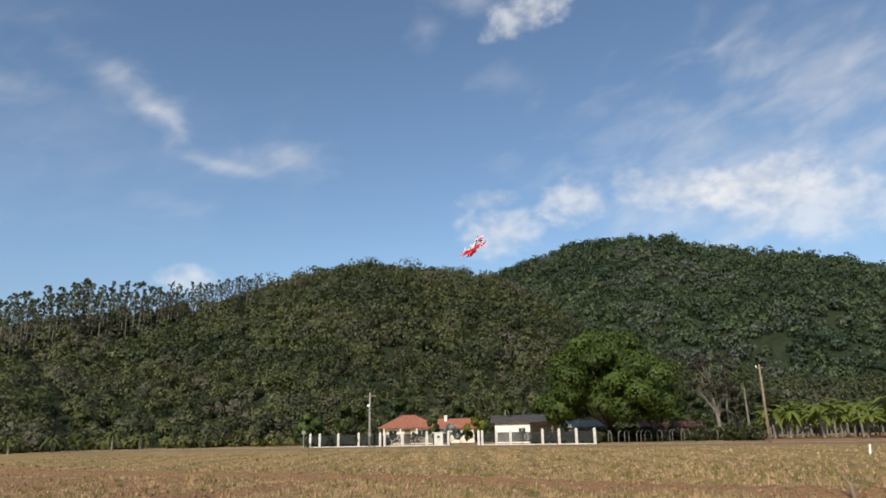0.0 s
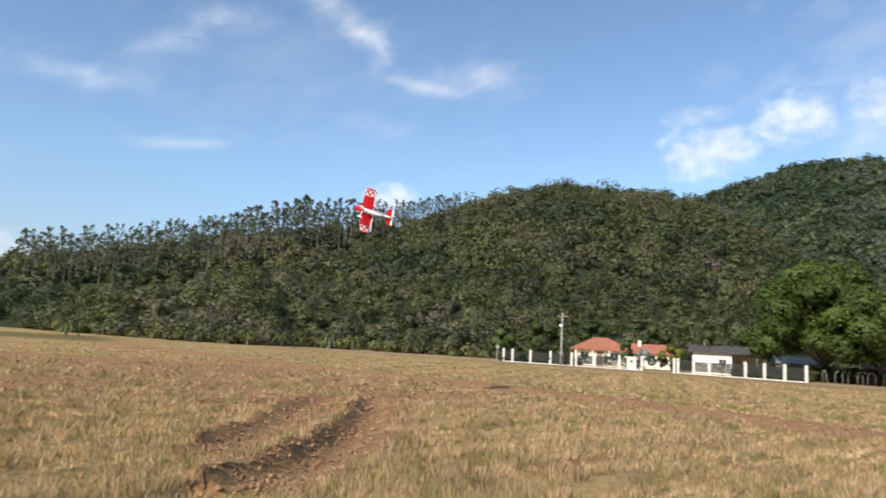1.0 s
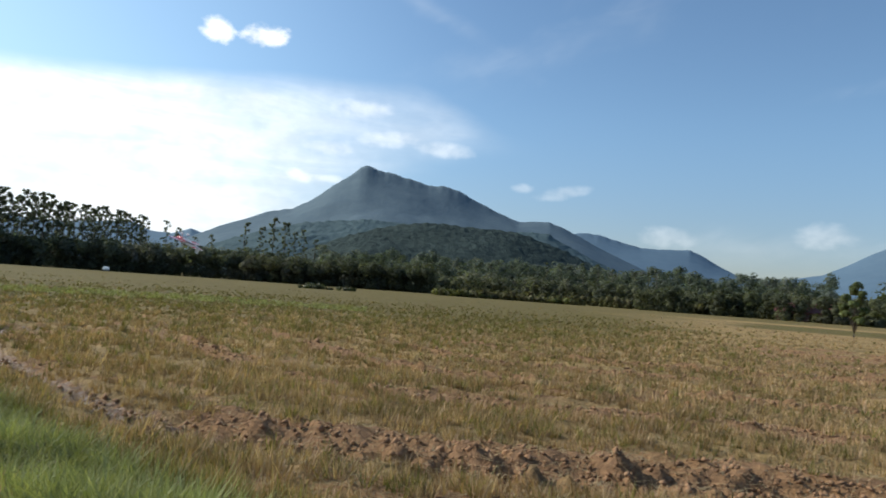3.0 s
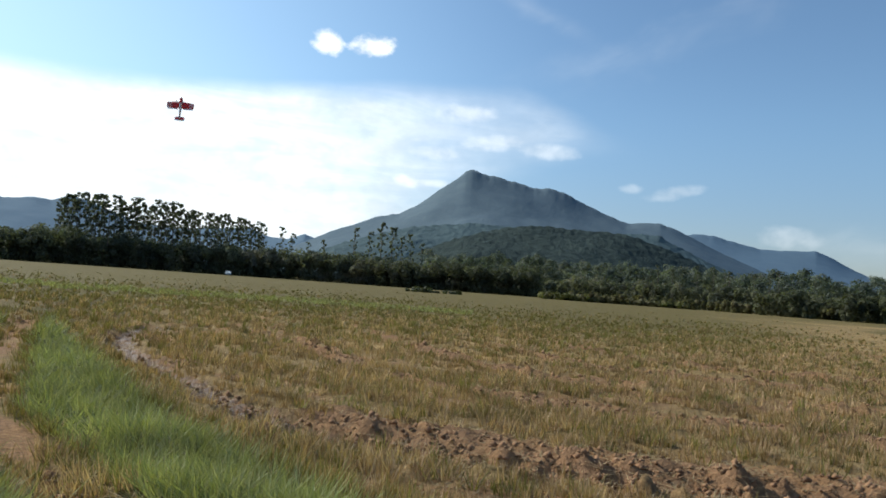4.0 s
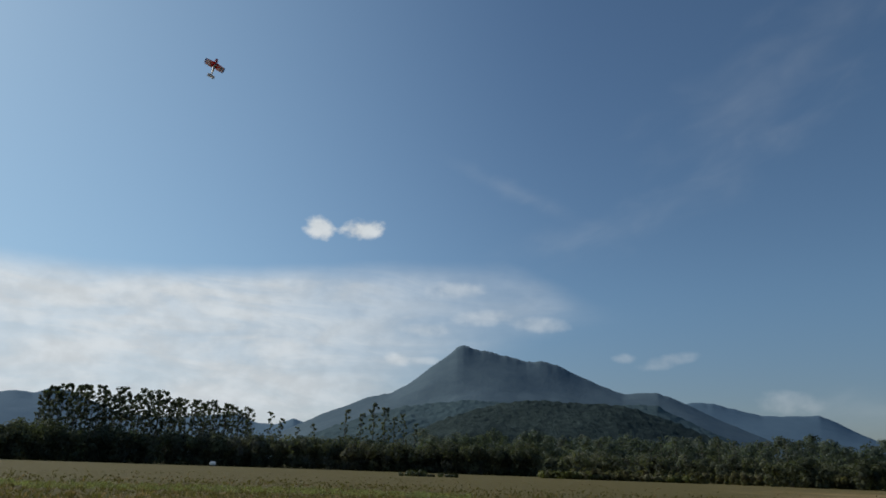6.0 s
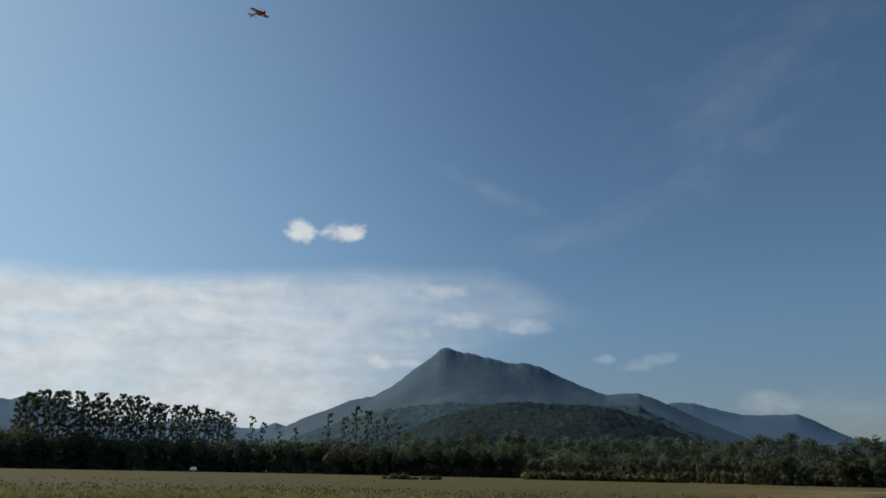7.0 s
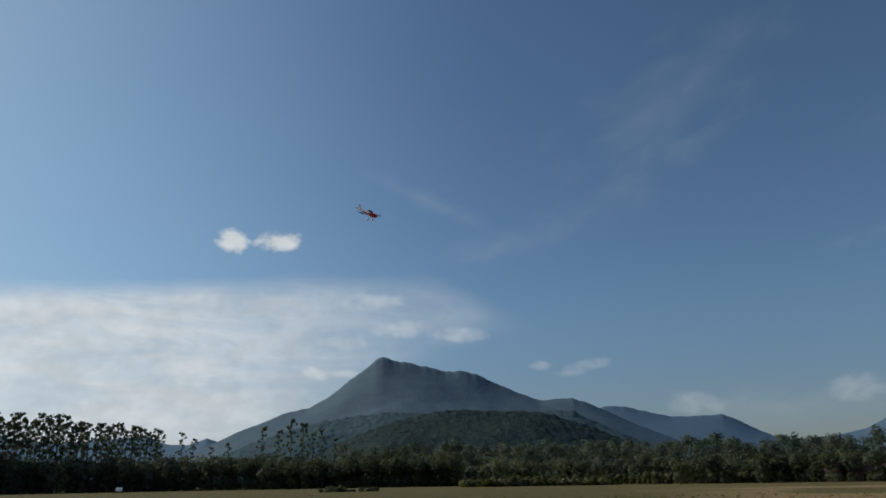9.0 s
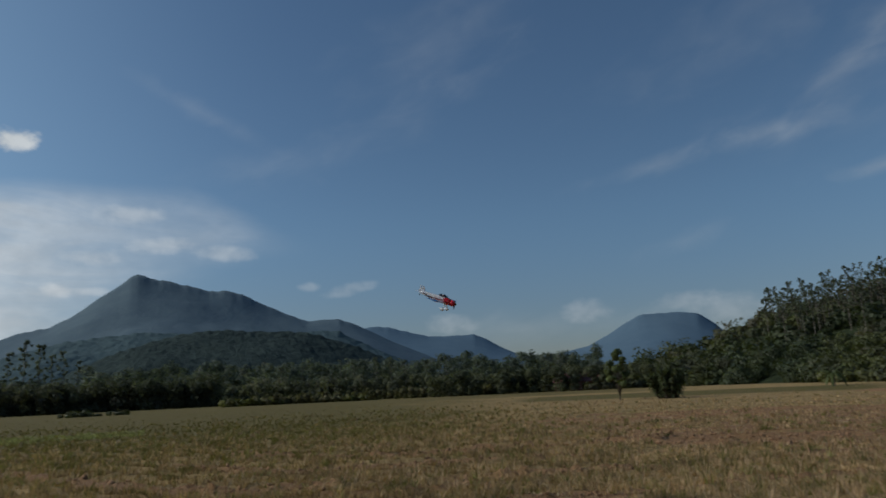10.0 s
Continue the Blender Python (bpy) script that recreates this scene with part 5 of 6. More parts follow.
def poles():
    p = thing("utility_pole", "grey concrete utility pole with a street lamp", "pole")
    bm = bmesh.new()
    tube(bm, [(0, 0, -0.4), (0, 0, 3.0), (0, 0, 6.5)], [0.17, 0.14, 0.10], 10)
    part("shaft", bm, CONCRETE, p, "tapered concrete shaft", smooth=True)
    bm = box(bmesh.new(), (-0.75, -0.06, 6.05), (0.75, 0.06, 6.15), 0.01)
    part("cross_arm", bm, TIMBER, p, "timber cross arm")
    for x in (-0.65, 0.0, 0.65):
        b = bmesh.new()
        tube(b, [(x, 0, 6.15), (x, 0, 6.22), (x, 0, 6.32)], [0.05, 0.06, 0.03], 7)
        part("insulator", b, DARK, p, "dark insulator")
    bm = bmesh.new()
    tube(bm, [(0, -0.1, 4.7), (-0.1, -0.5, 4.95), (-0.15, -0.9, 4.98)], [0.03, 0.03, 0.03], 6)
    arm = part("lamp_arm", bm, STEEL, p, "bent steel lamp arm")
    part("lamp_head", box(bmesh.new(), (-0.33, -1.2, 4.72), (0.03, -0.75, 5.05), 0.08), WHITEWASH, arm, "white lamp head")
    part("meter_box", box(bmesh.new(), (-0.16, -0.32, 1.2), (0.16, -0.14, 1.7), 0.02), CONCRETE, p, "grey meter box")
    set_down(p, 5.87, 88.5, 5)
    p = thing("utility_pole", "slightly leaning weathered timber pole in the field", "pole")
    bm = bmesh.new()
    tube(bm, [(0, 0, -0.4), (0, 0, 4.0), (0, 0, 7.4)], [0.15, 0.12, 0.09], 9)
    part("shaft", bm, TIMBER, p, "weathered timber shaft", smooth=True)
    part("cross_arm", box(bmesh.new(), (-0.35, -0.05, 7.05), (0.35, 0.05, 7.15), 0.01), TIMBER, p, "short cross arm")
    b = bmesh.new()
    tube(b, [(-0.3, 0, 7.15), (-0.3, 0, 7.22), (-0.3, 0, 7.32)], [0.05, 0.06, 0.03], 7)
    part("insulator", b, WHITEWASH, p, "white insulator")
    q = at(-24.55, 75)
    p.matrix_basis = pose(q.x, q.y, ground_at(q.x, q.y), 0, -0.6, -24)
    p = thing("road_sign", "small round sign on a thin post at the fence corner", "sign")
    bm = bmesh.new()
    tube(bm, [(0, 0, -0.3), (0, 0, 2.0)], [0.03, 0.03], 6)
    part("shaft", bm, STEEL, p, "thin steel post")
    bm = bmesh.new()
    bmesh.ops.create_cone(bm, cap_ends=True, segments=20, radius1=0.25, radius2=0.25, depth=0.03, matrix=pose(0, -0.05, 1.85, 90, 0, 0))
    part("disc", bm, CONCRETE, p, "grey round disc")
    set_down(p, 11.05, 90.5, 11)
    p = thing("marker_post", "short white marker post in the field", "post")
    part("shaft", box(bmesh.new(), (-0.05, -0.05, -0.2), (0.05, 0.05, 0.52), 0.012), WHITEWASH, p, "white painted post")
    q = at(-30.7, 46)
    p.matrix_basis = pose(q.x, q.y, ground_at(q.x, q.y), 0, 6, -20)
    p = thing("dead_stump", "twisted dead brown stump in the stubble", "stump")
    bm = bmesh.new()
    tube(bm, [(0.07, 0, -0.1), (0.03, 0, 0.12), (0.0, 0, 0.27), (-0.09, 0.02, 0.4)], [0.06, 0.05, 0.035, 0.02], 7)
    tube(bm, [(0.0, 0, 0.27), (0.05, 0.02, 0.36), (0.14, 0.03, 0.38)], [0.025, 0.018, 0.01], 6)
    tube(bm, [(-0.05, 0, 0.35), (-0.15, 0, 0.42)], [0.018, 0.008], 5)
    part("wood", bm, TIMBER, p, "twisted brown wood", smooth=True)
    set_down(p, -29.2, 18.6)


def vehicles():
    """Small white cars parked far across the field."""
    c = thing("parked_car", "small white car parked beyond the field", "car", group="cars beyond the field")
    bm = bmesh.new()
    prof = [(-2.0, 0.3), (-2.05, 0.75), (-1.85, 0.95), (-1.2, 1.0), (-0.65, 1.42), (0.75, 1.45), (1.35, 1.0), (1.95, 0.9), (2.05, 0.6), (2.0, 0.3)]
    sides = [[bm.verts.new((x, sy * (0.82 if z < 1.1 else 0.66), z)) for x, z in prof] for sy in (-1, 1)]
    for k in range(len(prof)):
        bm.faces.new((sides[0][k], sides[0][(k + 1) % len(prof)], sides[1][(k + 1) % len(prof)], sides[1][k]))
    bm.faces.new(sides[0])
    bm.faces.new(sides[1][::-1])
    part("body", bm, WHITEWASH, c, "white body")
    part("windows", box(bmesh.new(), (-0.75, -0.76, 1.05), (0.85, 0.76, 1.33), 0.03), GLASS, c, "dark side windows")
    for x in (-1.25, 1.25):
        for y in (-0.78, 0.78):
            bm = bmesh.new()
            bmesh.ops.create_cone(bm, cap_ends=True, segments=14, radius1=0.32, radius2=0.32, depth=0.2, matrix=pose(x, y, 0.32, 90, 0, 0))
            part("wheel", bm, DARK, c, "black tyre")
    set_down(c, 59.3, 214, 20)
    for yaw, d, turn in ((58.3, 216, 75), (115.9, 236, 30)):
        set_down(copy_thing(c, Matrix.Identity(4)), yaw, d, turn)


def brush():
    g = np.random.default_rng(31)
    yaw = np.concatenate([g.uniform(97, 101.5, 34), g.uniform(99.6, 101.0, 16)])
    r = g.uniform(138, 144, 50)
    rad = np.concatenate([g.uniform(0.3, 0.6, 34), g.uniform(0.6, 0.95, 16)])
    woods("brush_heap", "low dark heap of cut brush in the field", yaw, r, r * 0.0, rad, 60, 0.3, GREENS[:4] * 0.8, 77, 0.5)
    yaw, r, g = scatter(420, 79, 90.5, 196, 208, 32)
    woods("reed_bed", "tall olive reeds along the ditch", yaw, r, r * 0.0, g.uniform(0.7, 1.35, len(r)), 50, 0.5, GREENS[2:] * np.array([1.3, 1.25, 0.9]), 78, 0.8)


def hedges():
    """Dark hedges and shrubs inside the fence and under the trees."""
    g = np.random.default_rng(51)
    for name, label, y0, y1, d0, d1, n, lo, hi in (
            ("hedge", "dark green hedge growing behind the fence panels", 4.4, 10.6, 92.5, 95, 60, 0.5, 0.85),
            ("hedge", "dark green hedge behind the white posts", -12.2, -7.2, 84.5, 90, 46, 0.45, 0.8),
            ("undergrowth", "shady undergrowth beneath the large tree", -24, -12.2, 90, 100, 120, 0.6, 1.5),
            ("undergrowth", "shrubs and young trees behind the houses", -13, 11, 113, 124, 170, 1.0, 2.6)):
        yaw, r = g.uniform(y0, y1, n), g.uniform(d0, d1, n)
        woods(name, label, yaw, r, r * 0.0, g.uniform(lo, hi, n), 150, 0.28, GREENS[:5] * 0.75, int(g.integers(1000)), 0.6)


hedges()
houses()
fence()
lane()
poles()
vehicles()
brush()


# ---------- stubble, clods and grass ----------
def blades(name, label, x, y, height, width, per, tone_a, tone_b, seed, lean=0.5, dull=None):
    """Tufts of thin blades, joined as stuff."""
    g = np.random.default_rng(seed)
    n = len(x)
    base = np.stack([x, y, field_height(x, y) - 0.01], -1)[:, None, :]
    a = g.uniform(0, 2 * np.pi, (n, per))
    out = np.stack([np.cos(a), np.sin(a), np.zeros_like(a)], -1)
    spread = g.uniform(0, 0.5, (n, per, 1)) * height[:, None, None]
    root = base + out * spread
    h = height[:, None, None] * g.uniform(0.5, 1.25, (n, per, 1))
    tip = root + out * h * g.uniform(0.05, lean, (n, per, 1)) + np.array([0, 0, 1]) * h
    b = a + np.pi / 2 + g.normal(size=a.shape) * 0.8
    side = np.stack([np.cos(b), np.sin(b), np.zeros_like(b)], -1) * (width[:, None, None] * g.uniform(0.6, 1.4, (n, per, 1)))
    verts = np.stack([root - side, root + side, tip + side * 0.25], 2).reshape(-1, 3)
    u = g.random((n, per, 1))
    tone = (np.array(tone_a) * u + np.array(tone_b) * (1 - u)) * g.uniform(0.75, 1.25, (n, per, 1))
    if dull is not None:                    # darker stalks, slightly more so in blue
        tone = tone * (1 - dull[:, None, None] * np.array((0.34, 0.37, 0.40)))
    tone = np.repeat(tone[:, :, None, :], 3, 2).reshape(-1, 3)
    return tagged(new(name, mesh_from(name, verts, np.arange(len(verts)).reshape(-1, 3), STRAW, tone)), label, "grass", kind="stuff")


def stubble():
    g = np.random.default_rng(17)
    n = 135000
    yaw = np.radians(g.uniform(-42, 140, n))
    r = np.exp(g.uniform(math.log(4.6), math.log(110), n))
    keep = (g.random(n) < np.clip(r / 12, 0.5, 1.0)) & (g.random(n) < np.clip(1.35 - r / 55, 0.03, 1))
    yaw, r = yaw[keep], r[keep]
    x, y = -np.sin(yaw) * r, np.cos(yaw) * r
    c, s = math.cos(radians(28)), math.sin(radians(28))
    across, length = x * c - y * s, x * s + y * c
    across = np.round(across / 0.34) * 0.34 + g.normal(size=len(x)) * 0.05
    x, y = across * c + length * s, -across * s + length * c
    _, zone = field_height(x, y, True)
    soil, green = zone[:, 0], zone[:, 1]
    patch = fractal(x * 0.55, y * 0.55, 3, 140)
    stripe = 0.5 + 0.5 * np.sin((x * c - y * s) * 2 * math.pi / 1.9 + 2.5 * fractal(x * 0.1, y * 0.1, 2, 145))
    ok = (green < 0.8) & (stripe + 0.9 * patch > 0.54) & (soil + 0.9 * (patch - 0.5) < 0.48 + 0.25 * g.random(len(x))) & (np.hypot(x, y) > 4.3)
    x, y, green, patch = x[ok], y[ok], green[ok], patch[ok]
    r = np.hypot(x, y)
    # Stalks get darker from yaw 50 to 78 and stay so beyond.
    old = step(np.degrees(np.arctan2(-x, y)), 50, 78)
    h = g.uniform(0.05, 0.125, len(x)) * (0.8 + 0.6 * patch) * (1 + 0.25 * old)
    w = np.clip(r * 0.0007, 0.006, 0.05)
    oliv = (g.random(len(x)) < 0.10 + 0.9 * green + 0.6 * (patch - 0.5))
    blades("stubble", "short dry straw stubble standing in rows", x[~oliv], y[~oliv], h[~oliv], w[~oliv], 5, (0.62, 0.44, 0.25), (0.38, 0.24, 0.13), 18, 0.5, old[~oliv])
    blades("regrowth", "olive regrowth between the stubble rows", x[oliv], y[oliv], h[oliv] * 1.15, w[oliv], 6, (0.17, 0.15, 0.045), (0.27, 0.22, 0.085), 19, 0.5, old[oliv] * 0.4)
    # thick tussocks left standing between the wheel tracks
    n = 16000
    yaw = np.radians(g.uniform(-40, 128, n))
    r = np.exp(g.uniform(math.log(5.0), math.log(34), n))
    x, y = -np.sin(yaw) * r, np.cos(yaw) * r
    _, zone = field_height(x, y, True)
    dr, sr, _ = along(x, y, ROUND)
    lane_phase = 0.5 + 0.5 * np.sin(dr * sr * 2 * math.pi / 0.95 + 3 * fractal(x * 0.12, y * 0.12, 2, 9))
    clump = fractal(x * 0.6, y * 0.6, 3, 160)
    ok = (zone[:, 1] < 0.82) & (zone[:, 0] < 0.72) & (clump + 0.25 * lane_phase + 0.1 * g.random(n) > 0.58)
    x, y, clump, green = x[ok], y[ok], clump[ok], zone[ok, 1]
    dry = g.random(len(x)) > 0.28 + 0.5 * green
    for name, label, pick, a, b, seed in (
            ("dry_tussocks", "matted dry straw tussocks between the tracks", dry, (0.58, 0.41, 0.25), (0.27, 0.175, 0.10), 25),
            ("green_tussocks", "olive green tussocks of regrown rice", ~dry, (0.26, 0.235, 0.075), (0.17, 0.145, 0.05), 26)):
        blades(name, label, x[pick], y[pick], g.uniform(0.10, 0.23, pick.sum()), np.clip(np.hypot(x[pick], y[pick]) * 0.0007, 0.006, 0.02), 13, a, b, seed, 0.9)
    # verge grass
    n = 26000
    yaw = np.radians(g.uniform(96, 150, n))
    r = np.exp(g.uniform(math.log(4.2), math.log(48), n))
    x, y = -np.sin(yaw) * r, np.cos(yaw) * r
    _, zone = field_height(x, y, True)
    ok = zone[:, 1] > 0.78
    x, y = x[ok], y[ok]
    blades("verge_grass", "lush green grass on the field verge", x, y, g.uniform(0.08, 0.22, len(x)) * (0.6 + 0.9 * fractal(x * 1.4, y * 1.4, 2, 170)), np.clip(np.hypot(x, y) * 0.0007, 0.006, 0.02), 8,
           (0.22, 0.25, 0.085), (0.40, 0.385, 0.18), 20, 1.5)
    # straw lying on the ground
    n = 44000
    yaw = np.radians(g.uniform(-42, 125, n))
    r = np.exp(g.uniform(math.log(4.6), math.log(40), n))
    x, y = -np.sin(yaw) * r, np.cos(yaw) * r
    z = field_height(x, y) + 0.02
    a, l = g.uniform(0, 6.28, n), g.uniform(0.1, 0.3, n)
    d = np.stack([np.cos(a) * l, np.sin(a) * l, g.uniform(-0.01, 0.05, n)], -1)
    w = np.stack([-np.sin(a), np.cos(a), np.zeros(n)], -1) * np.clip(r * 0.0006, 0.005, 0.02)[:, None]
    p = np.stack([x, y, z], -1)
    verts = np.stack([p - w, p + w, p + d], 1).reshape(-1, 3)
    tone = np.repeat(np.array((0.44, 0.34, 0.19)) * g.uniform(0.6, 1.2, (n, 1)), 3, 0)
    tagged(new("straw_litter", mesh_from("straw_litter", verts, np.arange(3 * n).reshape(-1, 3), STRAW, tone)), "loose straw lying on the soil", "straw", kind="stuff")
    # clods of turned soil
    n = 70000
    yaw = np.radians(g.uniform(-42, 135, n))
    r = np.exp(g.uniform(math.log(4.6), math.log(48), n))
    x, y = -np.sin(yaw) * r, np.cos(yaw) * r
    z, zone = field_height(x, y, True)
    ok = zone[:, 0] + 0.7 * (fractal(x * 0.7, y * 0.7, 2, 150) - 0.5) > 0.66
    x, y, z = x[ok], y[ok], z[ok]
    n = len(x)
    size = g.uniform(0.1, 1.0, n) ** 2.4 * 0.046 * np.clip(np.hypot(x, y) / 14, 0.8, 1.3) + 0.010
    octa = np.array([(1, 0, 0), (-1, 0, 0), (0, 1, 0), (0, -1, 0), (0, 0, 0.9), (0, 0, -0.6)], float)
    tri = np.array([(0, 2, 4), (2, 1, 4), (1, 3, 4), (3, 0, 4), (2, 0, 5), (1, 2, 5), (3, 1, 5), (0, 3, 5)])
    v = octa[None] * size[:, None, None] * g.uniform(0.6, 1.4, (n, 6, 1)) + g.normal(size=(n, 6, 3)) * size[:, None, None] * 0.22
    v = v + np.stack([x, y, z + size * 0.25], -1)[:, None, :]
    f = tri[None] + (np.arange(n) * 6)[:, None, None]
    tone = np.repeat(np.array((0.29, 0.168, 0.092)) * g.uniform(0.5, 1.35, (n, 1)), 6, 0)
    tagged(new("soil_clods", mesh_from("soil_clods", v.reshape(-1, 3), f.reshape(-1, 3), CLOD, tone)), "broken clods of orange-brown soil", "soil", kind="stuff")


def clod_material():
    m, n, b = material("soil_clod", 0.92, 0.0, 0.15)
    col = attribute(n, "tone")
    g = n.noise(world_pos(n), 40.0, 3.0)
    n.put(b.inputs["Base Color"], n.mix(n.ramp(g, 0.3, 0.7, 0.0, 0.5), col, (0.33, 0.19, 0.105)))
    return m


CLOD = clod_material()
stubble()


# ---------- the model aeroplane ----------
def film_material(name, build, glow=(0.5, 0.05, 0.04), share=0.25):
    """Shrunk covering film over a light frame: glossy, and a little light comes through."""
    m, n, b = material(name, 0.28, 0.0, 0.5)
    sep = n.add("ShaderNodeSeparateXYZ")
    n.put(sep.inputs[0], obj_coord(n))
    col = build(n, sep.outputs[0], sep.outputs[1], sep.outputs[2])
    n.put(b.inputs["Base Color"], col)
    tr = n.add("ShaderNodeBsdfTranslucent")
    n.put(tr.inputs["Color"], n.mix(0.6, col, glow))
    mx = n.add("ShaderNodeMixShader")
    mx.inputs[0].default_value = share
    m.node_tree.links.new(b.outputs[0], mx.inputs[1])
    m.node_tree.links.new(tr.outputs[0], mx.inputs[2])
    m.node_tree.links.new(mx.outputs[0], m.node_tree.nodes["Material Output"].inputs[0])
    return m


RED, WHITE, BLUE, BLACK = (0.62, 0.018, 0.03), (0.82, 0.82, 0.84), (0.03, 0.22, 0.55), (0.02, 0.02, 0.025)


def top_film(n, x, y, z):
    span = n.math("ABSOLUTE", y)
    rays = n.math("MULTIPLY", n.math("SINE", n.math("MULTIPLY", n.math("DIVIDE", n.math("ADD", x, 0.45), n.math("ADD", span, 0.12)), 9.0)), 0.10)
    red = n.ramp(n.math("ADD", span, rays), 0.29, 0.26)
    return n.mix(n.ramp(span, 0.60, 0.615), n.mix(red, WHITE, RED), BLUE)


def under_film(n, x, y, z):
    span = n.math("ABSOLUTE", y)
    ck = n.add("ShaderNodeTexChecker")
    ck.inputs["Scale"].default_value = 1 / 0.08
    n.put(ck.inputs["Vector"], n.vec(x, y, 0.013))
    ck.inputs["Color1"].default_value, ck.inputs["Color2"].default_value = (*WHITE, 1), (*RED, 1)
    band = n.math("MULTIPLY", n.ramp(span, 0.455, 0.46), n.ramp(span, 0.665, 0.66))
    return n.mix(band, RED, ck.outputs["Color"])


def body_film(n, x, y, z):
    sweep = n.math("ADD", x, n.math("MULTIPLY", n.math("SINE", n.math("MULTIPLY", z, 30.0)), 0.05))
    col = n.mix(n.ramp(sweep, 0.10, 0.13), WHITE, RED)
    dark = n.math("MULTIPLY", n.ramp(n.math("ABSOLUTE", n.math("SUBTRACT", z, n.math("ADD", 0.0, n.math("MULTIPLY", x, 0.08)))), 0.022, 0.016), n.ramp(x, -0.55, -0.5))
    return n.mix(n.math("MULTIPLY", dark, n.ramp(x, 0.1, 0.06)), col, (0.12, 0.02, 0.03))


def tail_film(n, x, y, z):
    w = n.math("SINE", n.math("ADD", n.math("MULTIPLY", z, 70.0), n.math("MULTIPLY", x, 45.0)))
    m = n.math("MULTIPLY", n.ramp(w, 0.35, 0.45), n.ramp(x, -0.64, -0.68))
    return n.mix(n.math("MULTIPLY", m, n.ramp(z, 0.10, 0.13)), WHITE, (0.42, 0.52, 0.60))


TOP = film_material("white_and_red_film", top_film)
UNDER = film_material("red_checked_film", under_film)
BODY = film_material("fuselage_film", body_film, (0.85, 0.8, 0.76), 0.3)
TAIL = film_material("tail_film", tail_film, (0.9, 0.88, 0.86), 0.55)
RED_FILM = plain("red_gloss", RED, 0.25, vary=0.06, spec=0.5)
WHITE_FILM = plain("white_gloss", WHITE, 0.3, vary=0.06, spec=0.5)
BLACK_GLOSS = plain("black_gloss", BLACK, 0.15, vary=0.1, spec=0.6)
RUBBER = plain("black_rubber", (0.03, 0.03, 0.03), 0.8, vary=0.2)


def aerofoil(chord, thick):
    up = [(0.5, 0.0), (0.42, 0.42), (0.25, 0.5), (0.0, 0.42), (-0.3, 0.2), (-0.5, 0.015)]
    return [(c * chord, t * thick) for c, t in up] + [(c * chord, -t * thick) for c, t in up[-1:0:-1]]


def panel(bm, stations, upright=False):
    """A lofted wing or fin through stations (along, centre x, chord, thickness, height)."""
    rings = []
    for s, cx, chord, thick, z in stations:
        pts = [(cx + a, s, z + b) for a, b in aerofoil(chord, thick)]
        if upright:
            pts = [(x, zz - z, s) for x, _, zz in pts]
        rings.append([bm.verts.new(p) for p in pts])
    n = len(rings[0])
    for a, b in zip(rings, rings[1:]):
        for k in range(n):
            f = bm.faces.new((a[k], a[(k + 1) % n], b[(k + 1) % n], b[k]))
            f.material_index = 0 if k < 5 else 1
    bm.faces.new(rings[0])
    bm.faces.new(rings[-1][::-1])
    return bm


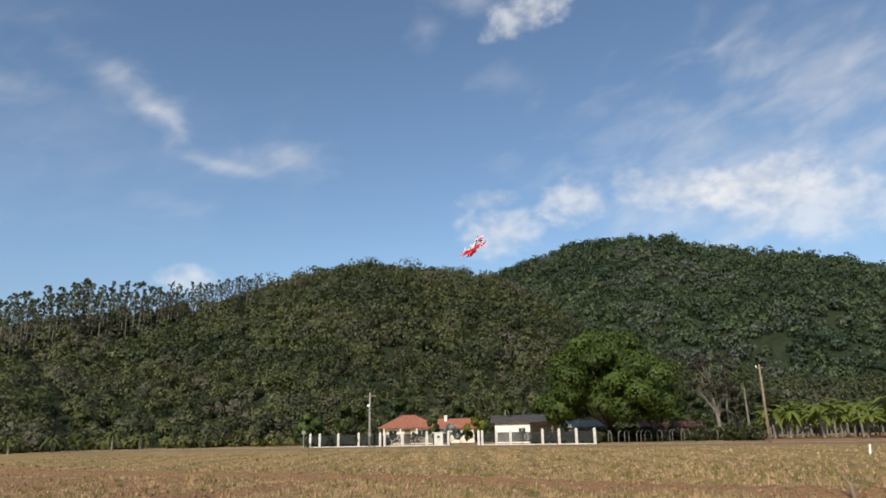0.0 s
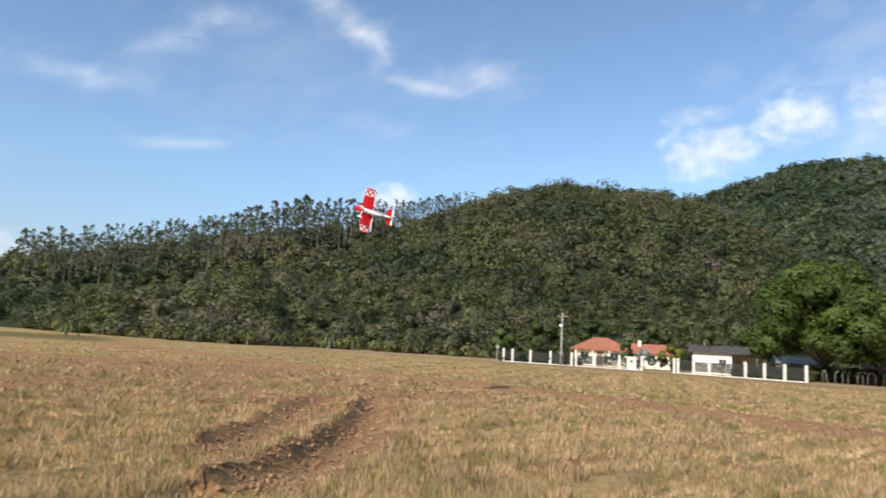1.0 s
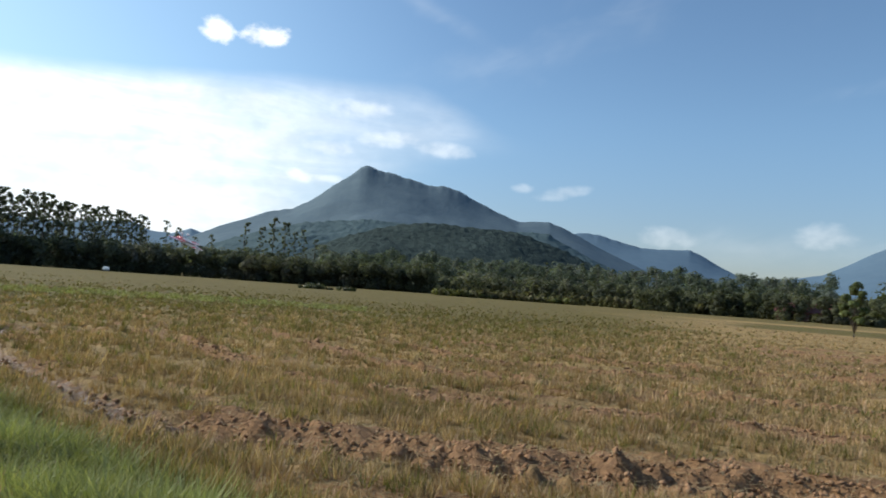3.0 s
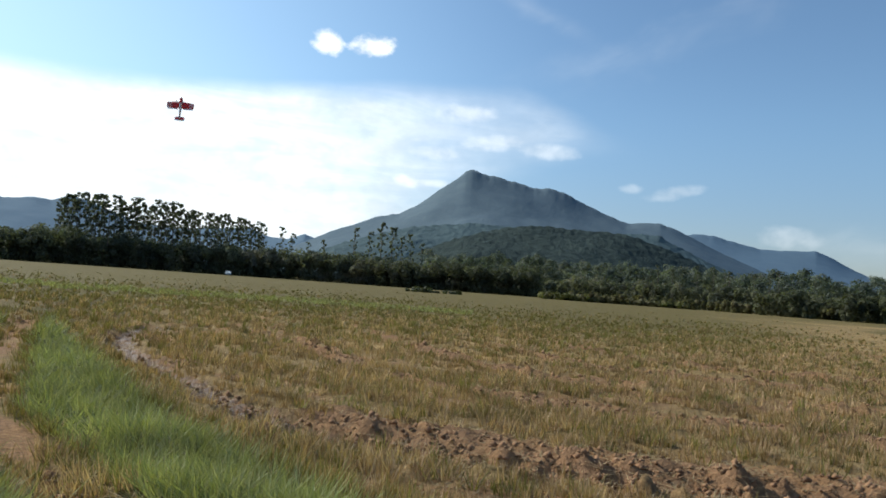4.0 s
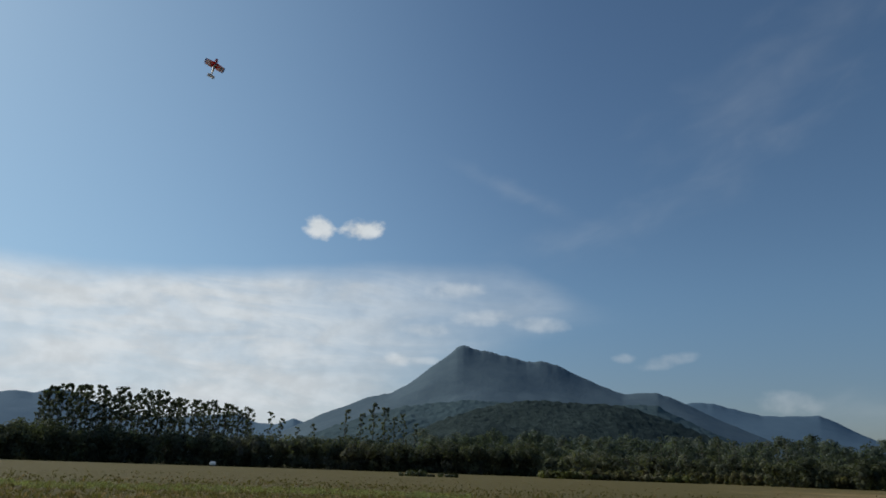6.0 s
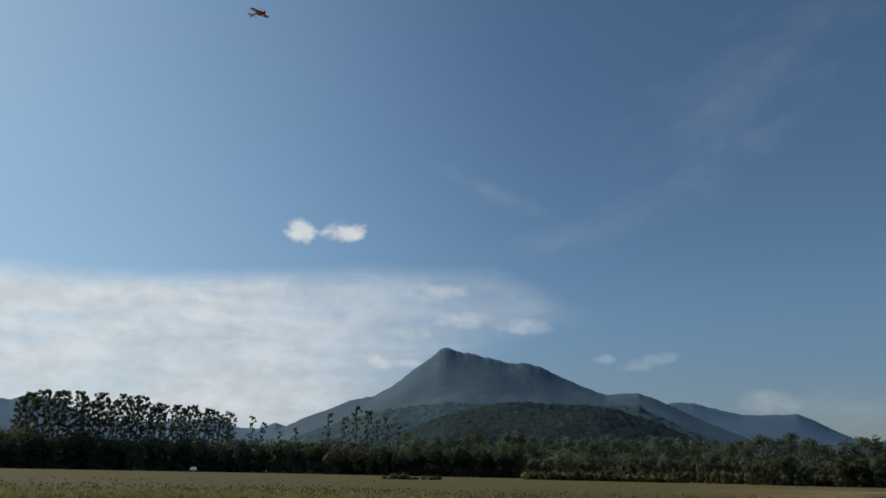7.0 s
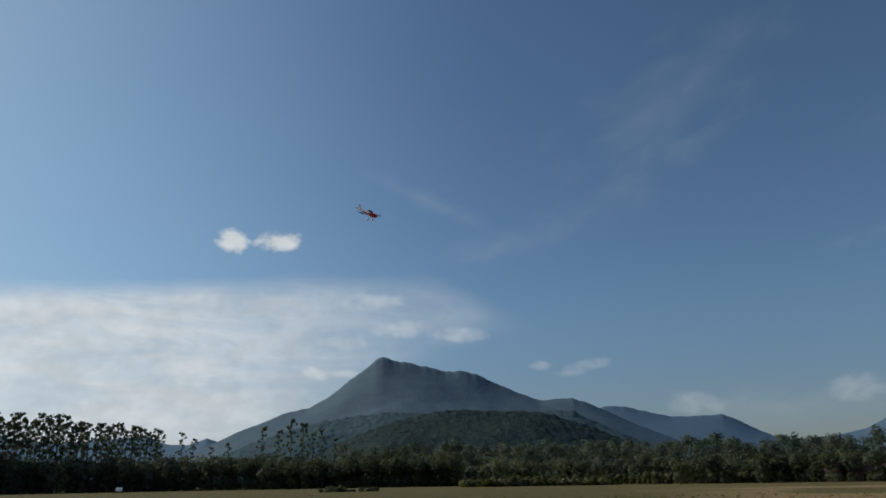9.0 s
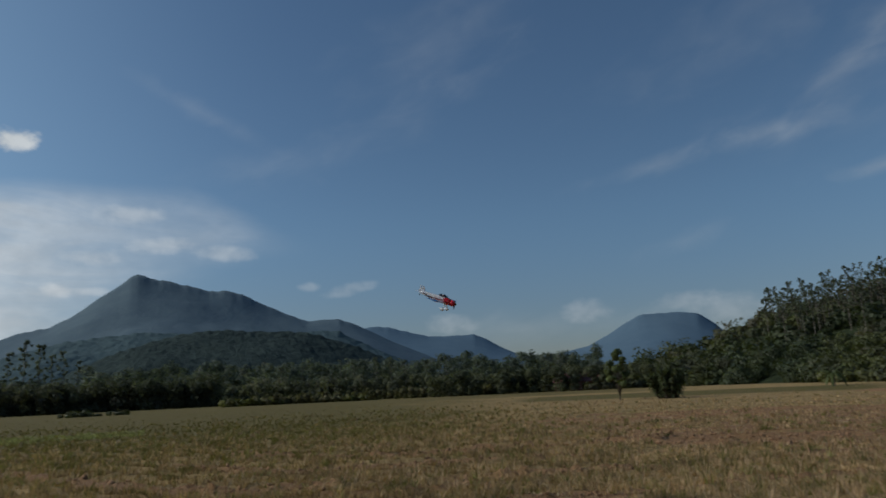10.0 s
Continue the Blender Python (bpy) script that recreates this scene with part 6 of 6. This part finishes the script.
def aeroplane():
    t = thing("model_aeroplane", "red and white aerobatic model aeroplane in flight", "model aeroplane")
    # fuselage
    bm = bmesh.new()
    secs = [(0.33, 0.0, 0.085, 0.085), (0.22, 0.005, 0.085, 0.10), (0.05, 0.005, 0.078, 0.105), (-0.15, 0.0, 0.066, 0.10), (-0.4, 0.005, 0.045, 0.075), (-0.65, 0.01, 0.024, 0.05), (-0.74, 0.012, 0.012, 0.04)]
    rings = []
    for x, z, w, h in secs:
        rings.append([bm.verts.new((x, w * math.copysign(abs(math.cos(a)) ** 0.7, math.cos(a)), z + h * math.copysign(abs(math.sin(a)) ** 0.8, math.sin(a)))) for a in [2 * math.pi * k / 14 for k in range(14)]])
    for a, b in zip(rings, rings[1:]):
        for k in range(14):
            bm.faces.new((a[k], a[(k + 1) % 14], b[(k + 1) % 14], b[k]))
    bm.faces.new(rings[0])
    bm.faces.new(rings[-1][::-1])
    part("fuselage", bm, BODY, t, "white fuselage with a red front", smooth=True)
    bm = bmesh.new()
    tube(bm, [(0.33, 0, 0), (0.36, 0, 0), (0.42, 0, 0), (0.45, 0, 0)], [0.088, 0.094, 0.08, 0.045], 16)
    part("cowl", bm, RED_FILM, t, "glossy red engine cowl", smooth=True)
    # canopy
    bm = bmesh.new()
    bmesh.ops.create_uvsphere(bm, u_segments=18, v_segments=10, radius=1.0, matrix=Matrix.LocRotScale((0.02, 0, 0.095), None, (0.17, 0.055, 0.075)))
    c = part("canopy", bm, BLACK_GLOSS, t, "dark bubble canopy", smooth=True)
    part("canopy_frame", box(bmesh.new(), (0.015, -0.058, 0.09), (0.035, 0.058, 0.174), 0.006), WHITE_FILM, c, "white canopy frame")
    # wings
    for side, name in ((1, "left"), (-1, "right")):
        bm = panel(bmesh.new(), [(side * 0.06, 0.06, 0.37, 0.055, -0.02), (side * 0.4, 0.045, 0.335, 0.05, -0.014), (side * 0.66, 0.035, 0.305, 0.042, -0.008), (side * 0.70, 0.03, 0.25, 0.02, -0.006)])
        w = part("wing", bm, (TOP, UNDER), t, "white top with red rays, red checked underside", smooth=False)
        bm = box(bmesh.new(), (-0.185, min(side * 0.14, side * 0.64), -0.018), (-0.125, max(side * 0.14, side * 0.64), -0.004), 0.003)
        part("aileron", bm, (TOP, UNDER), w, "hinged aileron")
    part("lettering_bar", box(bmesh.new(), (-0.06, -0.50, 0.005), (0.10, -0.47, 0.0135), 0.001), BLACK_GLOSS, t, "dark lettering bars")
    part("lettering_bar", box(bmesh.new(), (-0.06, -0.44, 0.006), (0.10, -0.41, 0.0145), 0.001), BLACK_GLOSS, t, "dark lettering bars")
    # tail
    for side in (1, -1):
        bm = panel(bmesh.new(), [(side * 0.01, -0.64, 0.17, 0.018, 0.03), (side * 0.2, -0.655, 0.13, 0.015, 0.03), (side * 0.255, -0.66, 0.09, 0.01, 0.03)])
        s = part("stabilizer", bm, (WHITE_FILM, RED_FILM), t, "white tailplane with red underside")
        part("elevator", box(bmesh.new(), (-0.79, min(side * 0.03, side * 0.25), 0.025), (-0.722, max(side * 0.03, side * 0.25), 0.035), 0.003), (WHITE_FILM), s, "white elevator")
    bm = panel(bmesh.new(), [(0.02, -0.66, 0.19, 0.02, 0.0), (0.14, -0.69, 0.13, 0.016, 0.0), (0.205, -0.70, 0.10, 0.01, 0.0)], True)
    f = part("fin", bm, TAIL, t, "white fin with dark stripes")
    part("rudder", box(bmesh.new(), (-0.80, -0.006, -0.03), (-0.757, 0.006, 0.215), 0.003), TAIL, f, "white rudder")
    # undercarriage
    for side in (1, -1):
        bm = bmesh.new()
        tube(bm, [(0.17, side * 0.03, -0.09), (0.175, side * 0.12, -0.17), (0.18, side * 0.16, -0.235)], [0.016, 0.013, 0.01], 6)
        leg = part("gear_leg", bm, WHITE_FILM, t, "white gear leg")
        bm = bmesh.new()
        bmesh.ops.create_uvsphere(bm, u_segments=12, v_segments=8, radius=1.0, matrix=Matrix.LocRotScale((0.165, side * 0.165, -0.24), None, (0.085, 0.022, 0.035)))
        part("wheel_pant", bm, WHITE_FILM, leg, "white streamlined wheel cover", smooth=True)
        bm = bmesh.new()
        bmesh.ops.create_cone(bm, cap_ends=True, segments=14, radius1=0.034, radius2=0.034, depth=0.018, matrix=pose(0.175, side * 0.165, -0.255, 90, 0, 0))
        part("wheel", bm, RUBBER, leg, "small black wheel")
    bm = bmesh.new()
    tube(bm, [(-0.70, 0, -0.02), (-0.74, 0, -0.07)], [0.006, 0.005], 5)
    bmesh.ops.create_cone(bm, cap_ends=True, segments=10, radius1=0.014, radius2=0.014, depth=0.01, matrix=pose(-0.745, 0, -0.075, 90, 0, 0))
    part("tail_wheel", bm, RUBBER, t, "tiny tail wheel")
    # propeller turns about the nose
    bm = bmesh.new()
    for s in (1, -1):
        last = None
        for y, w, tw in ((0.01, 0.014, 0.6), (0.07, 0.02, 0.45), (0.14, 0.018, 0.3), (0.165, 0.006, 0.25)):
            ring = [bm.verts.new((w * math.sin(tw) * q, s * y, w * math.cos(tw) * q * s)) for q in (-1, 1)]
            if last:
                bm.faces.new((last[0], last[1], ring[1], ring[0]))
            last = ring
    bmesh.ops.solidify(bm, geom=bm.faces[:], thickness=0.004)
    p = part("propeller", bm, RUBBER, t, "dark two-bladed propeller", pose(0.455, 0, 0))
    bm = bmesh.new()
    tube(bm, [(-0.005, 0, 0), (0.015, 0, 0), (0.035, 0, 0), (0.048, 0, 0)], [0.034, 0.031, 0.018, 0.003], 12)
    part("spinner", bm, BLACK_GLOSS, p, "dark pointed spinner", smooth=True)
    return t, p


PLANE, PROPELLER = aeroplane()


def motions():
    walk(PLANE, [
        (0.00, pose(1.33, 26.69, 8.68, -163.9, 49.9, -123.8)),
        (0.30, pose(-1.19, 29.48, 7.66, 173.3, 7.3, -155.3)),
        (0.50, pose(-2.90, 26.27, 6.70, 165.2, -5.0, -163.3)),
        (0.70, pose(-4.46, 21.42, 5.89, 140.1, -5.4, -138.7)),
        (0.80, pose(-5.82, 21.38, 6.01, 113.4, -1.5, -145.1)),
        (1.00, pose(-7.87, 19.07, 5.48, 64.2, -14.9, -174.4)),
        (1.20, pose(-10.79, 17.60, 4.99, 77.7, -12.3, -161.2)),
        (1.50, pose(-12.00, 11.35, 3.84, 34.1, 0.2, -122.2)),
        (1.70, pose(-13.37, 8.57, 3.19, 5.5, 5.4, -136.1)),
        (2.00, pose(-16.62, 4.31, 2.72, -17.9, -0.7, -123.5)),
        (2.20, pose(-16.90, 1.31, 2.39, -23.0, -0.8, -124.3)),
        (2.50, pose(-22.72, -3.31, 2.55, -106.2, -12.1, -102.2)),
        (2.70, pose(-23.46, -5.99, 2.20, -135.1, -16.6, -108.5)),
        (3.00, pose(-25.80, -9.66, 2.73, -174.4, -19.3, -116.6)),
        (3.20, pose(-28.34, -12.28, 3.37, -170.2, -25.2, -124.6)),
        (3.55, pose(-31.60, -16.40, 5.60, 178.9, -48.1, -135.8)),
        (3.90, pose(-33.80, -19.60, 9.20, 168.3, -77.0, -147.7)),
        (4.30, pose(-34.17, -20.54, 13.22, -23.5, -75.2, 24.0)),
        (4.50, pose(-33.97, -20.43, 15.06, 133.5, -83.8, -155.5)),
        (4.80, pose(-33.32, -19.93, 16.75, 131.9, -88.7, -165.9)),
        (5.00, pose(-33.35, -19.81, 18.54, 119.0, -87.8, -178.5)),
        (5.20, pose(-34.16, -19.27, 19.85, 145.7, -87.0, 123.3)),
        (5.50, pose(-35.29, -20.10, 22.55, -20.2, -88.0, -101.2)),
        (5.70, pose(-34.55, -20.21, 23.22, 12.7, -86.5, -136.7)),
        (6.05, pose(-34.80, -20.00, 25.40, 177.6, -62.1, 63.8)),
        (6.40, pose(-34.50, -18.70, 27.40, -178.1, -30.8, 65.8)),
        (6.80, pose(-34.02, -16.91, 27.96, -173.3, 1.2, 69.9)),
        (7.00, pose(-33.86, -15.86, 27.93, -170.8, 11.3, 69.0)),
        (7.50, pose(-34.21, -13.66, 27.15, -177.6, 31.8, 64.7)),
        (7.80, pose(-34.47, -12.12, 25.95, 130.0, 37.7, 54.7)),
        (8.00, pose(-34.13, -10.70, 24.63, 101.0, 41.0, 53.3)),
        (8.50, pose(-32.84, -7.55, 19.66, 56.6, 41.7, 44.2)),
        (8.70, pose(-32.56, -6.20, 16.98, 16.8, 55.4, 54.6)),
        (9.00, pose(-29.93, -4.29, 13.54, 14.0, 31.0, 62.5)),
        (9.50, pose(-26.2, 0.40, 8.36, 8.0, 27.5, 56.0)),
        (10.00, pose(-19.40, 5.99, 4.25, 6.0, 23.0, 50.0)),
    ])
    walk(PROPELLER, [(k * 0.1, pose(0.455, 0, 0, 80 * k)) for k in range(101)])


motions()
